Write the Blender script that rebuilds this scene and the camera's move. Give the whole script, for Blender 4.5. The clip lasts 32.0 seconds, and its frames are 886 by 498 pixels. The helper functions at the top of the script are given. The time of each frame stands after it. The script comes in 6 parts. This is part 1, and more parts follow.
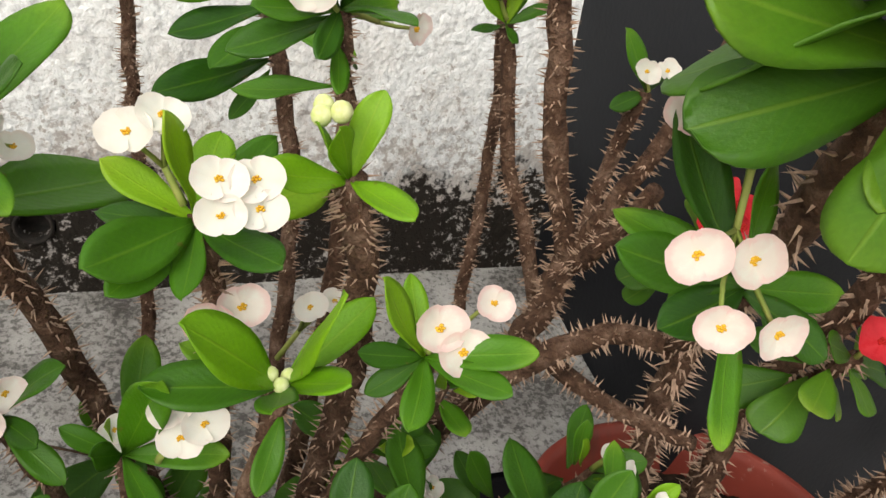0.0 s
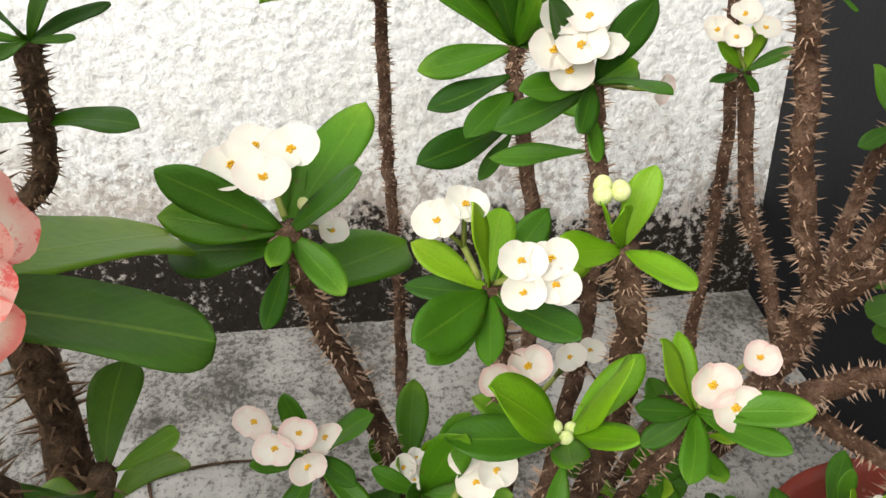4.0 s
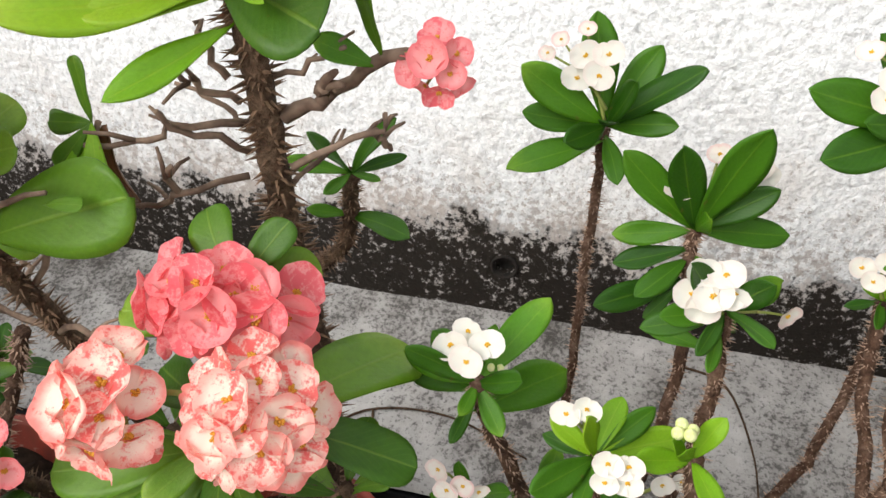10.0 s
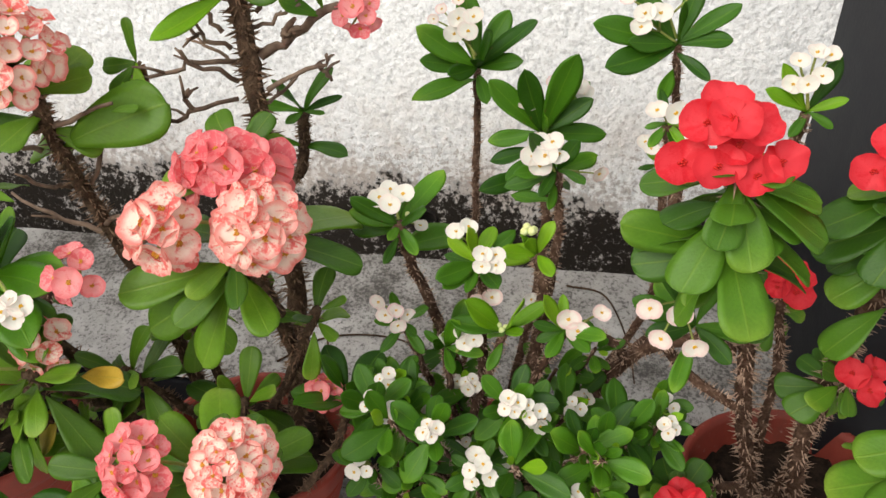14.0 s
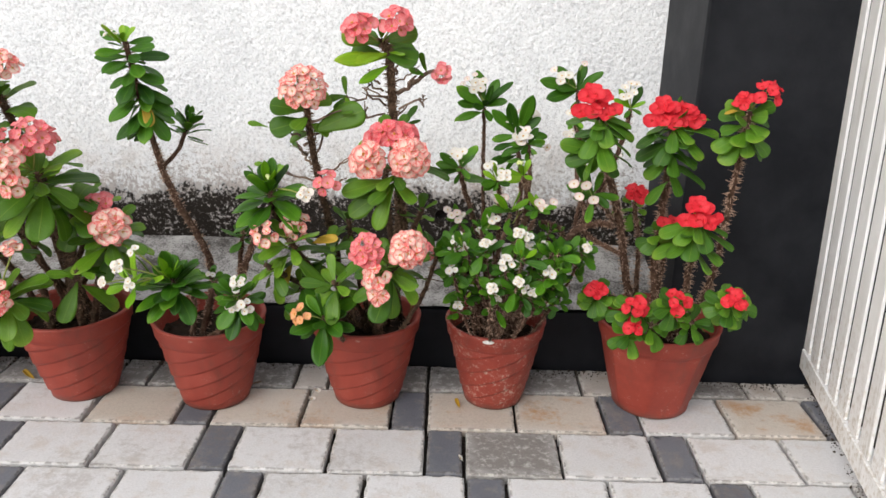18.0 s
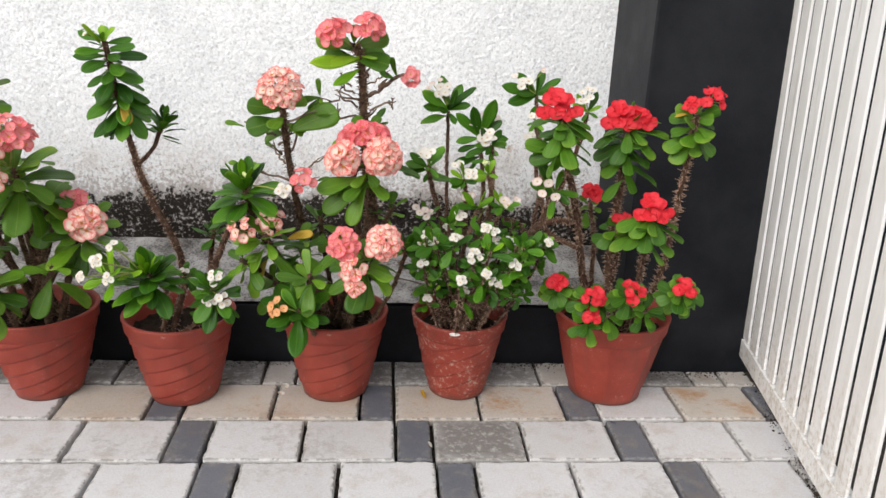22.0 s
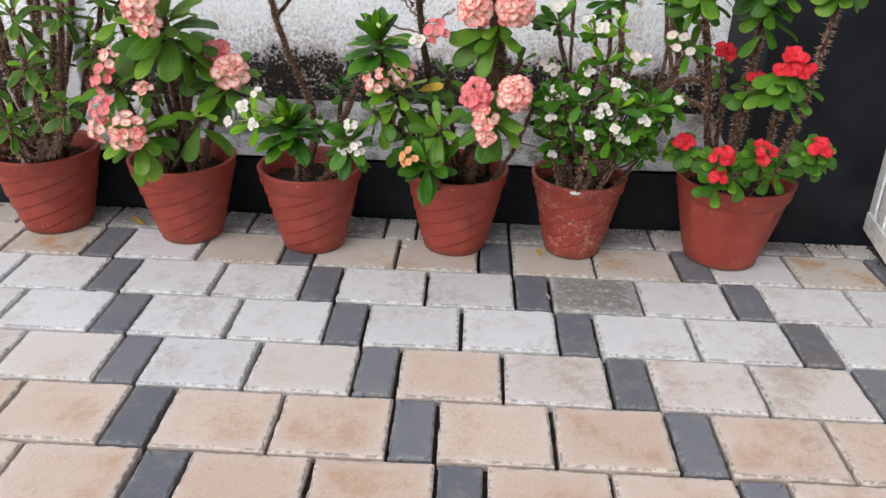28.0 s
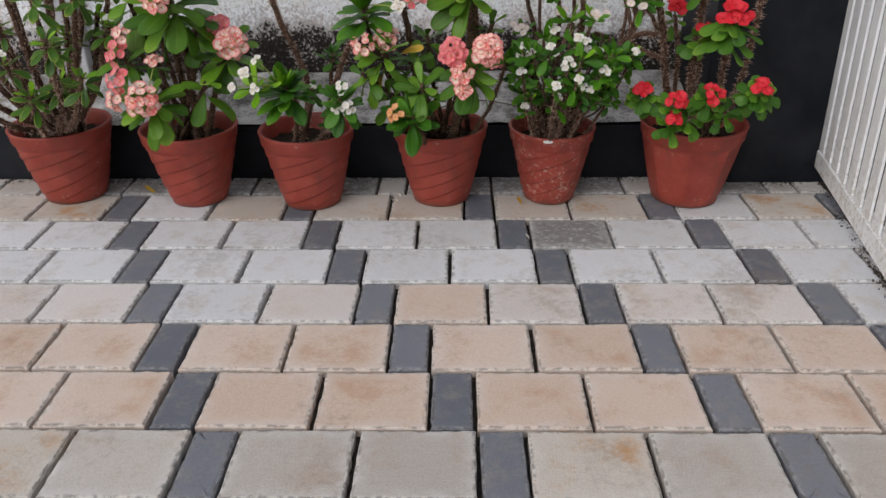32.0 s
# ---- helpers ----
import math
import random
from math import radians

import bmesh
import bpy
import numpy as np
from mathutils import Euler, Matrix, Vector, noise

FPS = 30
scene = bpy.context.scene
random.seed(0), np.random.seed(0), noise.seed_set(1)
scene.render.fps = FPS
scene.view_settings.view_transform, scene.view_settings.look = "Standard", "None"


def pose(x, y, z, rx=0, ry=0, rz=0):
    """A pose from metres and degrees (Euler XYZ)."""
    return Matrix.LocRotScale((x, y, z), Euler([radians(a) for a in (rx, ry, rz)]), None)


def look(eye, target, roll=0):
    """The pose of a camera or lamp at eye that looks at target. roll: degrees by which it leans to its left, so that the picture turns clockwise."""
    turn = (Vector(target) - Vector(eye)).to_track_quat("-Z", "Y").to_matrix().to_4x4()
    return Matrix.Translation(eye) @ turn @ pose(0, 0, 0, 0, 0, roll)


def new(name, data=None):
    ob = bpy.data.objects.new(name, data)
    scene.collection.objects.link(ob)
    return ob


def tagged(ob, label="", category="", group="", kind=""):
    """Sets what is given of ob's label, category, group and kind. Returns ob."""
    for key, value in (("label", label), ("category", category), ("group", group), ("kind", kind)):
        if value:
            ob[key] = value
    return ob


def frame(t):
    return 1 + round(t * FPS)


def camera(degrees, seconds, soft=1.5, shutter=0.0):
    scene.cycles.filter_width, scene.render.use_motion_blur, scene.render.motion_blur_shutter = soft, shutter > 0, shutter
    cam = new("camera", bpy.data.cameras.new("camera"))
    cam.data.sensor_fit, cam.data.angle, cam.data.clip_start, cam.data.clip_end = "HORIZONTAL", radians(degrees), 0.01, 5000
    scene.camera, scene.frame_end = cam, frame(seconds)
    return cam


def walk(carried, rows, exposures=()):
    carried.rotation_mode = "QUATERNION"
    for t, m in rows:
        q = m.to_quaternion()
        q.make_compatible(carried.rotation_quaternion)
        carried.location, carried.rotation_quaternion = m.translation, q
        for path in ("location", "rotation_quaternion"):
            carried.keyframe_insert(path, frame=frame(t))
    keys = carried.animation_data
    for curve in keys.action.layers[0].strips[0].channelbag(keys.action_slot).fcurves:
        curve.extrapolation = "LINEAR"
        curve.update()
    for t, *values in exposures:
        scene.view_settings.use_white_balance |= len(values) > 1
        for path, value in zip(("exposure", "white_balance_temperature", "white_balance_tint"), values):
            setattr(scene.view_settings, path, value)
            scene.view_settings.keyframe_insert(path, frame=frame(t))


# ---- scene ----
cam = camera(60.1, 32.0)
PATH = [
    (0, (0.062, 0.061, 0.805), (0.772, 1.714, -0.068), 7.8),
    (0.5, (0.06, 0.103, 0.814), (0.915, 1.676, -0.079), 7.7),
    (1, (0.061, 0.112, 0.826), (0.944, 1.659, -0.084), 7.0),
    (1.5, (0.049, 0.111, 0.824), (0.946, 1.647, -0.091), 5.8),
    (2, (0.041, 0.105, 0.827), (0.912, 1.66, -0.08), 5.2),
    (2.5, (0.031, 0.09, 0.834), (0.717, 1.728, -0.086), 2.6),
    (3, (0.031, 0.073, 0.84), (0.575, 1.765, -0.079), 0.1),
    (3.5, (0.013, 0.057, 0.838), (0.373, 1.812, -0.052), -1.6),
    (5.5, (0.012, 0.051, 0.843), (0.157, 1.856, -0.007), 1.9),
    (6, (0.006, 0.047, 0.846), (0.147, 1.85, -0.007), 2.3),
    (6.5, (0.011, 0.053, 0.855), (0.111, 1.855, -0.007), 1.7),
    (7, (-0.013, 0.086, 0.894), (0.068, 1.88, 0.013), 1.1),
    (7.5, (-0.013, 0.091, 0.928), (-0.119, 1.876, 0.033), 0.1),
    (8, (0.011, 0.055, 0.938), (-0.21, 1.813, 0.011), 0.6),
    (8.5, (0.04, 0.018, 0.955), (-0.222, 1.754, -0.003), 0.7),
    (9, (0.045, -0.004, 1.012), (-0.263, 1.713, 0.034), 0.8),
    (9.5, (0.04, -0.002, 1.07), (-0.296, 1.662, 0.011), 1.6),
    (10, (0.046, -0.021, 1.089), (-0.3, 1.595, -0.039), 2.2),
    (10.5, (0.046, -0.039, 1.102), (-0.303, 1.557, -0.052), 3.7),
    (11, (0.044, -0.044, 1.108), (-0.302, 1.544, -0.058), 4.2),
    (11.5, (0.046, -0.05, 1.12), (-0.287, 1.539, -0.047), 4.4),
    (12, (0.056, -0.053, 1.123), (-0.278, 1.538, -0.041), 4.1),
    (12.5, (0.06, -0.086, 1.115), (-0.275, 1.513, -0.04), 3.7),
    (13, (0.085, -0.153, 1.105), (-0.252, 1.462, -0.025), 3.2),
    (13.5, (0.106, -0.212, 1.093), (-0.217, 1.413, -0.027), 2.6),
    (14, (0.125, -0.35, 1.104), (-0.077, 1.358, 0.085), 0.9),
    (14.5, (0.126, -0.531, 1.083), (-0.045, 1.204, 0.103), 1.4),
    (15, (0.157, -0.667, 1.086), (0.01, 1.08, 0.124), 1.8),
    (15.5, (0.18, -0.843, 1.068), (0.038, 0.929, 0.151), 2.0),
    (17.5, (0.036, -1.326, 1.148), (-0.006, 0.538, 0.426), 0.4),
    (18, (-0.025, -1.438, 1.156), (-0.05, 0.437, 0.46), 1.0),
    (18.5, (-0.057, -1.495, 1.152), (-0.055, 0.385, 0.47), 1.5),
    (19, (-0.089, -1.547, 1.163), (-0.041, 0.335, 0.488), 1.9),
    (19.5, (-0.099, -1.55, 1.157), (-0.018, 0.334, 0.49), 1.9),
    (20, (-0.105, -1.554, 1.149), (0.004, 0.331, 0.487), 1.6),
    (20.5, (-0.112, -1.546, 1.152), (0.016, 0.337, 0.492), 1.7),
    (21, (-0.118, -1.543, 1.147), (0.02, 0.341, 0.49), 1.8),
    (21.5, (-0.114, -1.543, 1.141), (0.028, 0.342, 0.487), 2.1),
    (22, (-0.11, -1.539, 1.142), (0.032, 0.344, 0.484), 2.4),
    (22.5, (-0.115, -1.54, 1.14), (0.032, 0.343, 0.481), 2.6),
    (23, (-0.114, -1.542, 1.138), (0.029, 0.34, 0.476), 2.6),
    (23.5, (-0.13, -1.546, 1.133), (0.016, 0.337, 0.473), 2.6),
    (24, (-0.135, -1.55, 1.133), (-0.003, 0.332, 0.471), 2.5),
    (24.5, (-0.149, -1.556, 1.133), (-0.031, 0.327, 0.468), 2.4),
    (26.5, (-0.182, -1.578, 1.135), (-0.198, 0.302, 0.453), 1.5),
    (27, (-0.186, -1.586, 1.117), (-0.233, 0.275, 0.387), 1.5),
    (27.5, (-0.196, -1.618, 1.07), (-0.266, 0.199, 0.235), 1.7),
    (28, (-0.213, -1.625, 1.062), (-0.281, 0.152, 0.146), 1.5),
    (28.5, (-0.213, -1.655, 1.045), (-0.292, 0.106, 0.1), 1.6),
    (29, (-0.239, -1.686, 1.04), (-0.297, 0.079, 0.102), 1.6),
    (29.5, (-0.228, -1.701, 1.053), (-0.294, 0.062, 0.11), 1.0),
    (30, (-0.202, -1.744, 1.066), (-0.281, 0.013, 0.114), 0.5),
    (30.5, (-0.217, -1.814, 1.039), (-0.279, -0.046, 0.106), 0.3),
    (31, (-0.208, -1.839, 1.055), (-0.267, -0.08, 0.106), -0.7),
    (31.5, (-0.199, -1.865, 1.057), (-0.25, -0.105, 0.109), -0.9),
    (32, (-0.186, -1.87, 1.063), (-0.239, -0.11, 0.114), -0.9),
]
walk(cam, [(t, look(eye, target, roll)) for t, eye, target, roll in PATH],
     exposures=((0, 0.37, 6900, 6), (1, 0.65, 6890, 5.7), (2, 0.65, 6870, 5.4), (3, 0.35, 6860, 5.1), (3.5, 0.45, 6850, 5), (6, 0.5, 6700, 7), (7, 0.05, 6600, 5), (8, -0.12, 6600, 6), (9, 0.05, 6600, 7), (10, 0.45, 6600, 8), (11.5, 0.35, 6640, 8.8), (12.3, 0.2, 6680, 8.8), (13, 0.15, 6750, 8.5), (14, 0.23, 6850, 8), (15, 0.3, 7000, 4), (18, 0.15, 6500, 9), (19, 0.2, 6500, 9), (20, 0, 6500, 9), (22, 0.15, 6500, 9), (24, 0.15, 6500, 9), (27, 0.15, 6280, 9), (28, 0.05, 6220, 10), (29, -0.2, 6220, 10), (30, 0, 6220, 10), (31, -0.3, 6220, 10), (32, -0.4, 6220, 10)))

# ---- world and sun: overcast daylight from above and behind the camera ----
world = bpy.data.worlds.new("overcast_sky")
scene.world = world
world.use_nodes = True
wnt = world.node_tree
sky = wnt.nodes.new("ShaderNodeTexSky")
sky.sky_type = "NISHITA"
sky.sun_disc = False
sky.sun_elevation = radians(35)
sky.sun_rotation = radians(235)
sky.dust_density = 6.0
sky.air_density = 1.4
skymix = wnt.nodes.new("ShaderNodeMixRGB")
skymix.inputs[0].default_value = 0.75
skymix.inputs[2].default_value = (7.35, 7.4, 7.6, 1)
wnt.links.new(sky.outputs[0], skymix.inputs[1])
wnt.links.new(skymix.outputs[0], wnt.nodes["Background"].inputs[0])
wnt.nodes["Background"].inputs[1].default_value = 0.136
sun = new("sun", bpy.data.lights.new("sun", "SUN"))
sun.data.energy = 2.0
sun.data.angle = radians(40)
sun.data.color = (1.0, 0.995, 0.99)
sun.matrix_world = look((-3.0, -4.1, 3.9), (0, 0.3, 0.3))


# ---- materials ----
def material(name, rough=0.6, spec=0.5):
    m = bpy.data.materials.new(name)
    m.use_nodes = True
    b = m.node_tree.nodes["Principled BSDF"]
    b.inputs["Roughness"].default_value = rough
    b.inputs["Specular IOR Level"].default_value = spec
    return m, m.node_tree, b


def texnoise(nt, scale, detail=4.0, rough=0.55, coord="Object", stretch=(1, 1, 1)):
    tc = nt.nodes.new("ShaderNodeTexCoord")
    mp = nt.nodes.new("ShaderNodeMapping")
    mp.inputs["Scale"].default_value = stretch
    n = nt.nodes.new("ShaderNodeTexNoise")
    n.inputs["Scale"].default_value = scale
    n.inputs["Detail"].default_value = detail
    n.inputs["Roughness"].default_value = rough
    nt.links.new(tc.outputs[coord], mp.inputs[0])
    nt.links.new(mp.outputs[0], n.inputs["Vector"])
    return n.outputs["Fac"]


def worldnoise(nt, scale, detail=4.0, rough=0.55, stretch=(1, 1, 1)):
    g = nt.nodes.new("ShaderNodeNewGeometry")
    mp = nt.nodes.new("ShaderNodeMapping")
    mp.inputs["Scale"].default_value = stretch
    n = nt.nodes.new("ShaderNodeTexNoise")
    n.inputs["Scale"].default_value = scale
    n.inputs["Detail"].default_value = detail
    n.inputs["Roughness"].default_value = rough
    nt.links.new(g.outputs["Position"], mp.inputs[0])
    nt.links.new(mp.outputs[0], n.inputs["Vector"])
    return n.outputs["Fac"]


def ramp(nt, fac, stops):
    r = nt.nodes.new("ShaderNodeValToRGB")
    while len(r.color_ramp.elements) < len(stops):
        r.color_ramp.elements.new(0.5)
    for e, (p, c) in zip(r.color_ramp.elements, stops):
        e.position = p
        e.color = (*c, 1) if len(c) == 3 else c
    nt.links.new(fac, r.inputs[0])
    return r.outputs[0]


def grey(v):
    return (v, v, v)


def mix(nt, fac, a, b, mode="MIX"):
    n = nt.nodes.new("ShaderNodeMixRGB")
    n.blend_type = mode
    for s, v in ((n.inputs[0], fac), (n.inputs[1], a), (n.inputs[2], b)):
        if isinstance(v, (int, float)):
            s.default_value = v
        elif isinstance(v, tuple):
            s.default_value = (*v, 1)
        else:
            nt.links.new(v, s)
    return n.outputs[0]


def calc(nt, op, a, b=0.0, c=0.0):
    n = nt.nodes.new("ShaderNodeMath")
    n.operation = op
    for s, v in zip(n.inputs, (a, b, c)):
        if isinstance(v, (int, float)):
            s.default_value = v
        else:
            nt.links.new(v, s)
    return n.outputs[0]


def maprange(nt, v, a, b, c=0.0, d=1.0):
    n = nt.nodes.new("ShaderNodeMapRange")
    n.interpolation_type = "SMOOTHSTEP"
    nt.links.new(v, n.inputs[0])
    for s, x in zip(list(n.inputs)[1:5], (a, b, c, d)):
        s.default_value = x
    return n.outputs[0]


def bump(nt, b, height, strength=0.4, dist=0.002):
    n = nt.nodes.new("ShaderNodeBump")
    n.inputs["Strength"].default_value = strength
    n.inputs["Distance"].default_value = dist
    nt.links.new(height, n.inputs["Height"])
    nt.links.new(n.outputs[0], b.inputs["Normal"])


def chance(nt):
    return nt.nodes.new("ShaderNodeObjectInfo").outputs["Random"]


def height_z(nt):
    g = nt.nodes.new("ShaderNodeNewGeometry")
    s = nt.nodes.new("ShaderNodeSeparateXYZ")
    nt.links.new(g.outputs["Position"], s.inputs[0])
    return s.outputs[2]


def uv_xy(nt):
    t = nt.nodes.new("ShaderNodeUVMap")
    s = nt.nodes.new("ShaderNodeSeparateXYZ")
    nt.links.new(t.outputs[0], s.inputs[0])
    return s.outputs[0], s.outputs[1]


def wall_material():
    m, nt, b = material("whitewashed_roughcast", 0.9, 0.2)
    fine = worldnoise(nt, 170, 3, 0.6)
    mid = ramp(nt, worldnoise(nt, 82, 3, 0.55), [(0.30, grey(0.0)), (0.64, grey(1.0))])
    big = worldnoise(nt, 4.5, 5, 0.6)
    white = ramp(nt, big, [(0.3, (0.80, 0.815, 0.84)), (0.55, (0.90, 0.915, 0.935)), (0.8, (0.93, 0.94, 0.955))])
    # shade in the small hollows of the roughcast, multiplied into the colour
    pit_shade = ramp(nt, fine, [(0.32, (0.40, 0.39, 0.38)), (0.47, (1, 1, 1))])
    col = mix(nt, 0.34, white, pit_shade, "MULTIPLY")
    grain_shade = ramp(nt, worldnoise(nt, 115, 3, 0.6), [(0.34, (0.42, 0.42, 0.43)), (0.50, (1, 1, 1))])
    col = mix(nt, 0.42, col, grain_shade, "MULTIPLY")
    z = height_z(nt)
    low = worldnoise(nt, 6.5, 5, 0.7, (1.0, 1.0, 0.6))
    edge = calc(nt, "ADD", z, calc(nt, "MULTIPLY", calc(nt, "SUBTRACT", low, 0.5), 0.24))
    haze = maprange(nt, edge, 0.68, 0.40)
    speck = worldnoise(nt, 85, 4, 0.75)
    thr = calc(nt, "SUBTRACT", speck, calc(nt, "MULTIPLY", calc(nt, "SUBTRACT", 1.0, haze), 0.27))
    brown = maprange(nt, thr, 0.40, 0.52)
    col = mix(nt, calc(nt, "MULTIPLY", brown, 0.62), col, (0.22, 0.17, 0.14))
    soft = calc(nt, "MULTIPLY", maprange(nt, worldnoise(nt, 9, 5, 0.7), 0.42, 0.66), maprange(nt, edge, 0.72, 0.50))
    col = mix(nt, calc(nt, "MULTIPLY", soft, 0.38), col, (0.42, 0.34, 0.29))
    dark = maprange(nt, edge, 0.475, 0.375)
    hole = calc(nt, "MULTIPLY", calc(nt, "SUBTRACT", worldnoise(nt, 22, 4, 0.7), 0.42), 0.5)
    grain = maprange(nt, calc(nt, "ADD", calc(nt, "ADD", speck, hole), calc(nt, "MULTIPLY", calc(nt, "SUBTRACT", 1.0, dark), 0.22)), 0.75, 0.59)
    col = mix(nt, calc(nt, "MULTIPLY", maprange(nt, dark, 0.0, 0.35), grain), col, (0.020, 0.016, 0.013))
    nt.links.new(col, b.inputs["Base Color"])
    bump(nt, b, calc(nt, "ADD", mid, calc(nt, "MULTIPLY", fine, 0.30)), 0.72, 0.0027)
    return m


def ledge_material():
    m, nt, b = material("weathered_cement_ledge", 0.95, 0.15)
    big = worldnoise(nt, 7, 6, 0.65)
    fine = worldnoise(nt, 150, 4, 0.7)
    col = ramp(nt, big, [(0.3, (0.12, 0.11, 0.10)), (0.48, (0.37, 0.355, 0.345)), (0.7, (0.60, 0.59, 0.58))])
    spots = maprange(nt, calc(nt, "ADD", fine, calc(nt, "MULTIPLY", big, -0.55)), 0.20, 0.36)
    col = mix(nt, calc(nt, "MULTIPLY", spots, 0.7), col, (0.05, 0.047, 0.044))
    nt.links.new(col, b.inputs["Base Color"])
    bump(nt, b, fine, 0.6, 0.004)
    return m


def paint_material(name, base, rough=0.45, dirt=0.35):
    m, nt, b = material(name, rough, 0.4)
    n = worldnoise(nt, 6, 5, 0.65)
    f = worldnoise(nt, 120, 3, 0.6)
    c2 = tuple(min(1, v * 1.6 + 0.012) for v in base)
    nt.links.new(ramp(nt, n, [(0.35, base), (0.8, c2)]), b.inputs["Base Color"])
    nt.links.new(ramp(nt, n, [(0.3, grey(rough - 0.08)), (0.8, grey(rough + 0.2))]), b.inputs["Roughness"])
    bump(nt, b, calc(nt, "ADD", f, calc(nt, "MULTIPLY", n, 2.0)), 0.25, 0.002)
    return m


def gate_material():
    m, nt, b = material("white_enamel_gate_paint", 0.42, 0.45)
    n = worldnoise(nt, 9, 5, 0.7, (1, 1, 0.35))
    f = worldnoise(nt, 60, 4, 0.7)
    z = height_z(nt)
    low = maprange(nt, calc(nt, "ADD", z, calc(nt, "MULTIPLY", n, 0.3)), 0.62, 0.20)
    col = ramp(nt, n, [(0.3, (0.76, 0.76, 0.75)), (0.6, (0.88, 0.88, 0.885))])
    col = mix(nt, calc(nt, "MULTIPLY", low, maprange(nt, f, 0.44, 0.70, 0.08, 0.75)), col, (0.42, 0.35, 0.26))
    run = maprange(nt, worldnoise(nt, 38, 4, 0.7, (1, 1, 0.05)), 0.58, 0.72)
    col = mix(nt, calc(nt, "MULTIPLY", run, 0.45), col, (0.45, 0.42, 0.37))
    nt.links.new(col, b.inputs["Base Color"])
    bump(nt, b, f, 0.15, 0.001)
    return m


def terracotta_material(name, scuff):
    m, nt, b = material(name, 0.55, 0.35)
    n = texnoise(nt, 14, 5, 0.65)
    f = texnoise(nt, 90, 4, 0.7)
    col = ramp(nt, n, [(0.25, (0.20, 0.032, 0.022)), (0.55, (0.28, 0.048, 0.032)), (0.8, (0.33, 0.072, 0.050))])
    dust = maprange(nt, calc(nt, "MULTIPLY", f, calc(nt, "ADD", n, 0.5)), 0.62 - scuff, 0.82 - scuff)
    col = mix(nt, calc(nt, "MULTIPLY", dust, 0.6), col, (0.50, 0.40, 0.33))
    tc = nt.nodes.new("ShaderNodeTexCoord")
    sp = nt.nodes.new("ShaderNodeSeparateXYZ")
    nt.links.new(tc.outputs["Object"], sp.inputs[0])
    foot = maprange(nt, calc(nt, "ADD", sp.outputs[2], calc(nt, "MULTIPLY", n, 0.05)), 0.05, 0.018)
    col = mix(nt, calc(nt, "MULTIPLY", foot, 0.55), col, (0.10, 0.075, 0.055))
    grime = maprange(nt, texnoise(nt, 9, 5, 0.7, "Object", (1, 1, 0.35)), 0.54, 0.70)
    col = mix(nt, calc(nt, "MULTIPLY", grime, 0.45), col, (0.115, 0.050, 0.036))
    nt.links.new(col, b.inputs["Base Color"])
    nt.links.new(ramp(nt, n, [(0.3, grey(0.42)), (0.8, grey(0.68))]), b.inputs["Roughness"])
    bump(nt, b, calc(nt, "ADD", n, calc(nt, "MULTIPLY", f, 0.3)), 0.2, 0.002)
    return m


def soil_material():
    m, nt, b = material("dark_potting_soil", 0.95, 0.1)
    n = texnoise(nt, 60, 5, 0.7)
    nt.links.new(ramp(nt, n, [(0.3, (0.007, 0.005, 0.004)), (0.7, (0.040, 0.026, 0.018))]), b.inputs["Base Color"])
    bump(nt, b, n, 0.8, 0.006)
    return m


def stem_material(name, c1, c2, c3):
    m, nt, b = material(name, 0.85, 0.2)
    n = worldnoise(nt, 60, 5, 0.7)
    f = worldnoise(nt, 260, 3, 0.7)
    col = ramp(nt, n, [(0.28, c1), (0.5, c2), (0.75, c3)])
    col = mix(nt, 0.5, col, ramp(nt, f, [(0.3, grey(0.4)), (0.7, grey(1.0))]), "MULTIPLY")
    nt.links.new(col, b.inputs["Base Color"])
    bump(nt, b, calc(nt, "ADD", n, f), 1.0, 0.005)
    return m


def thorn_material(name, c):
    m, nt, b = material(name, 0.6, 0.3)
    n = worldnoise(nt, 120, 3, 0.6)
    c2 = tuple(v * 0.35 for v in c)
    nt.links.new(ramp(nt, n, [(0.35, c2), (0.65, c)]), b.inputs["Base Color"])
    return m


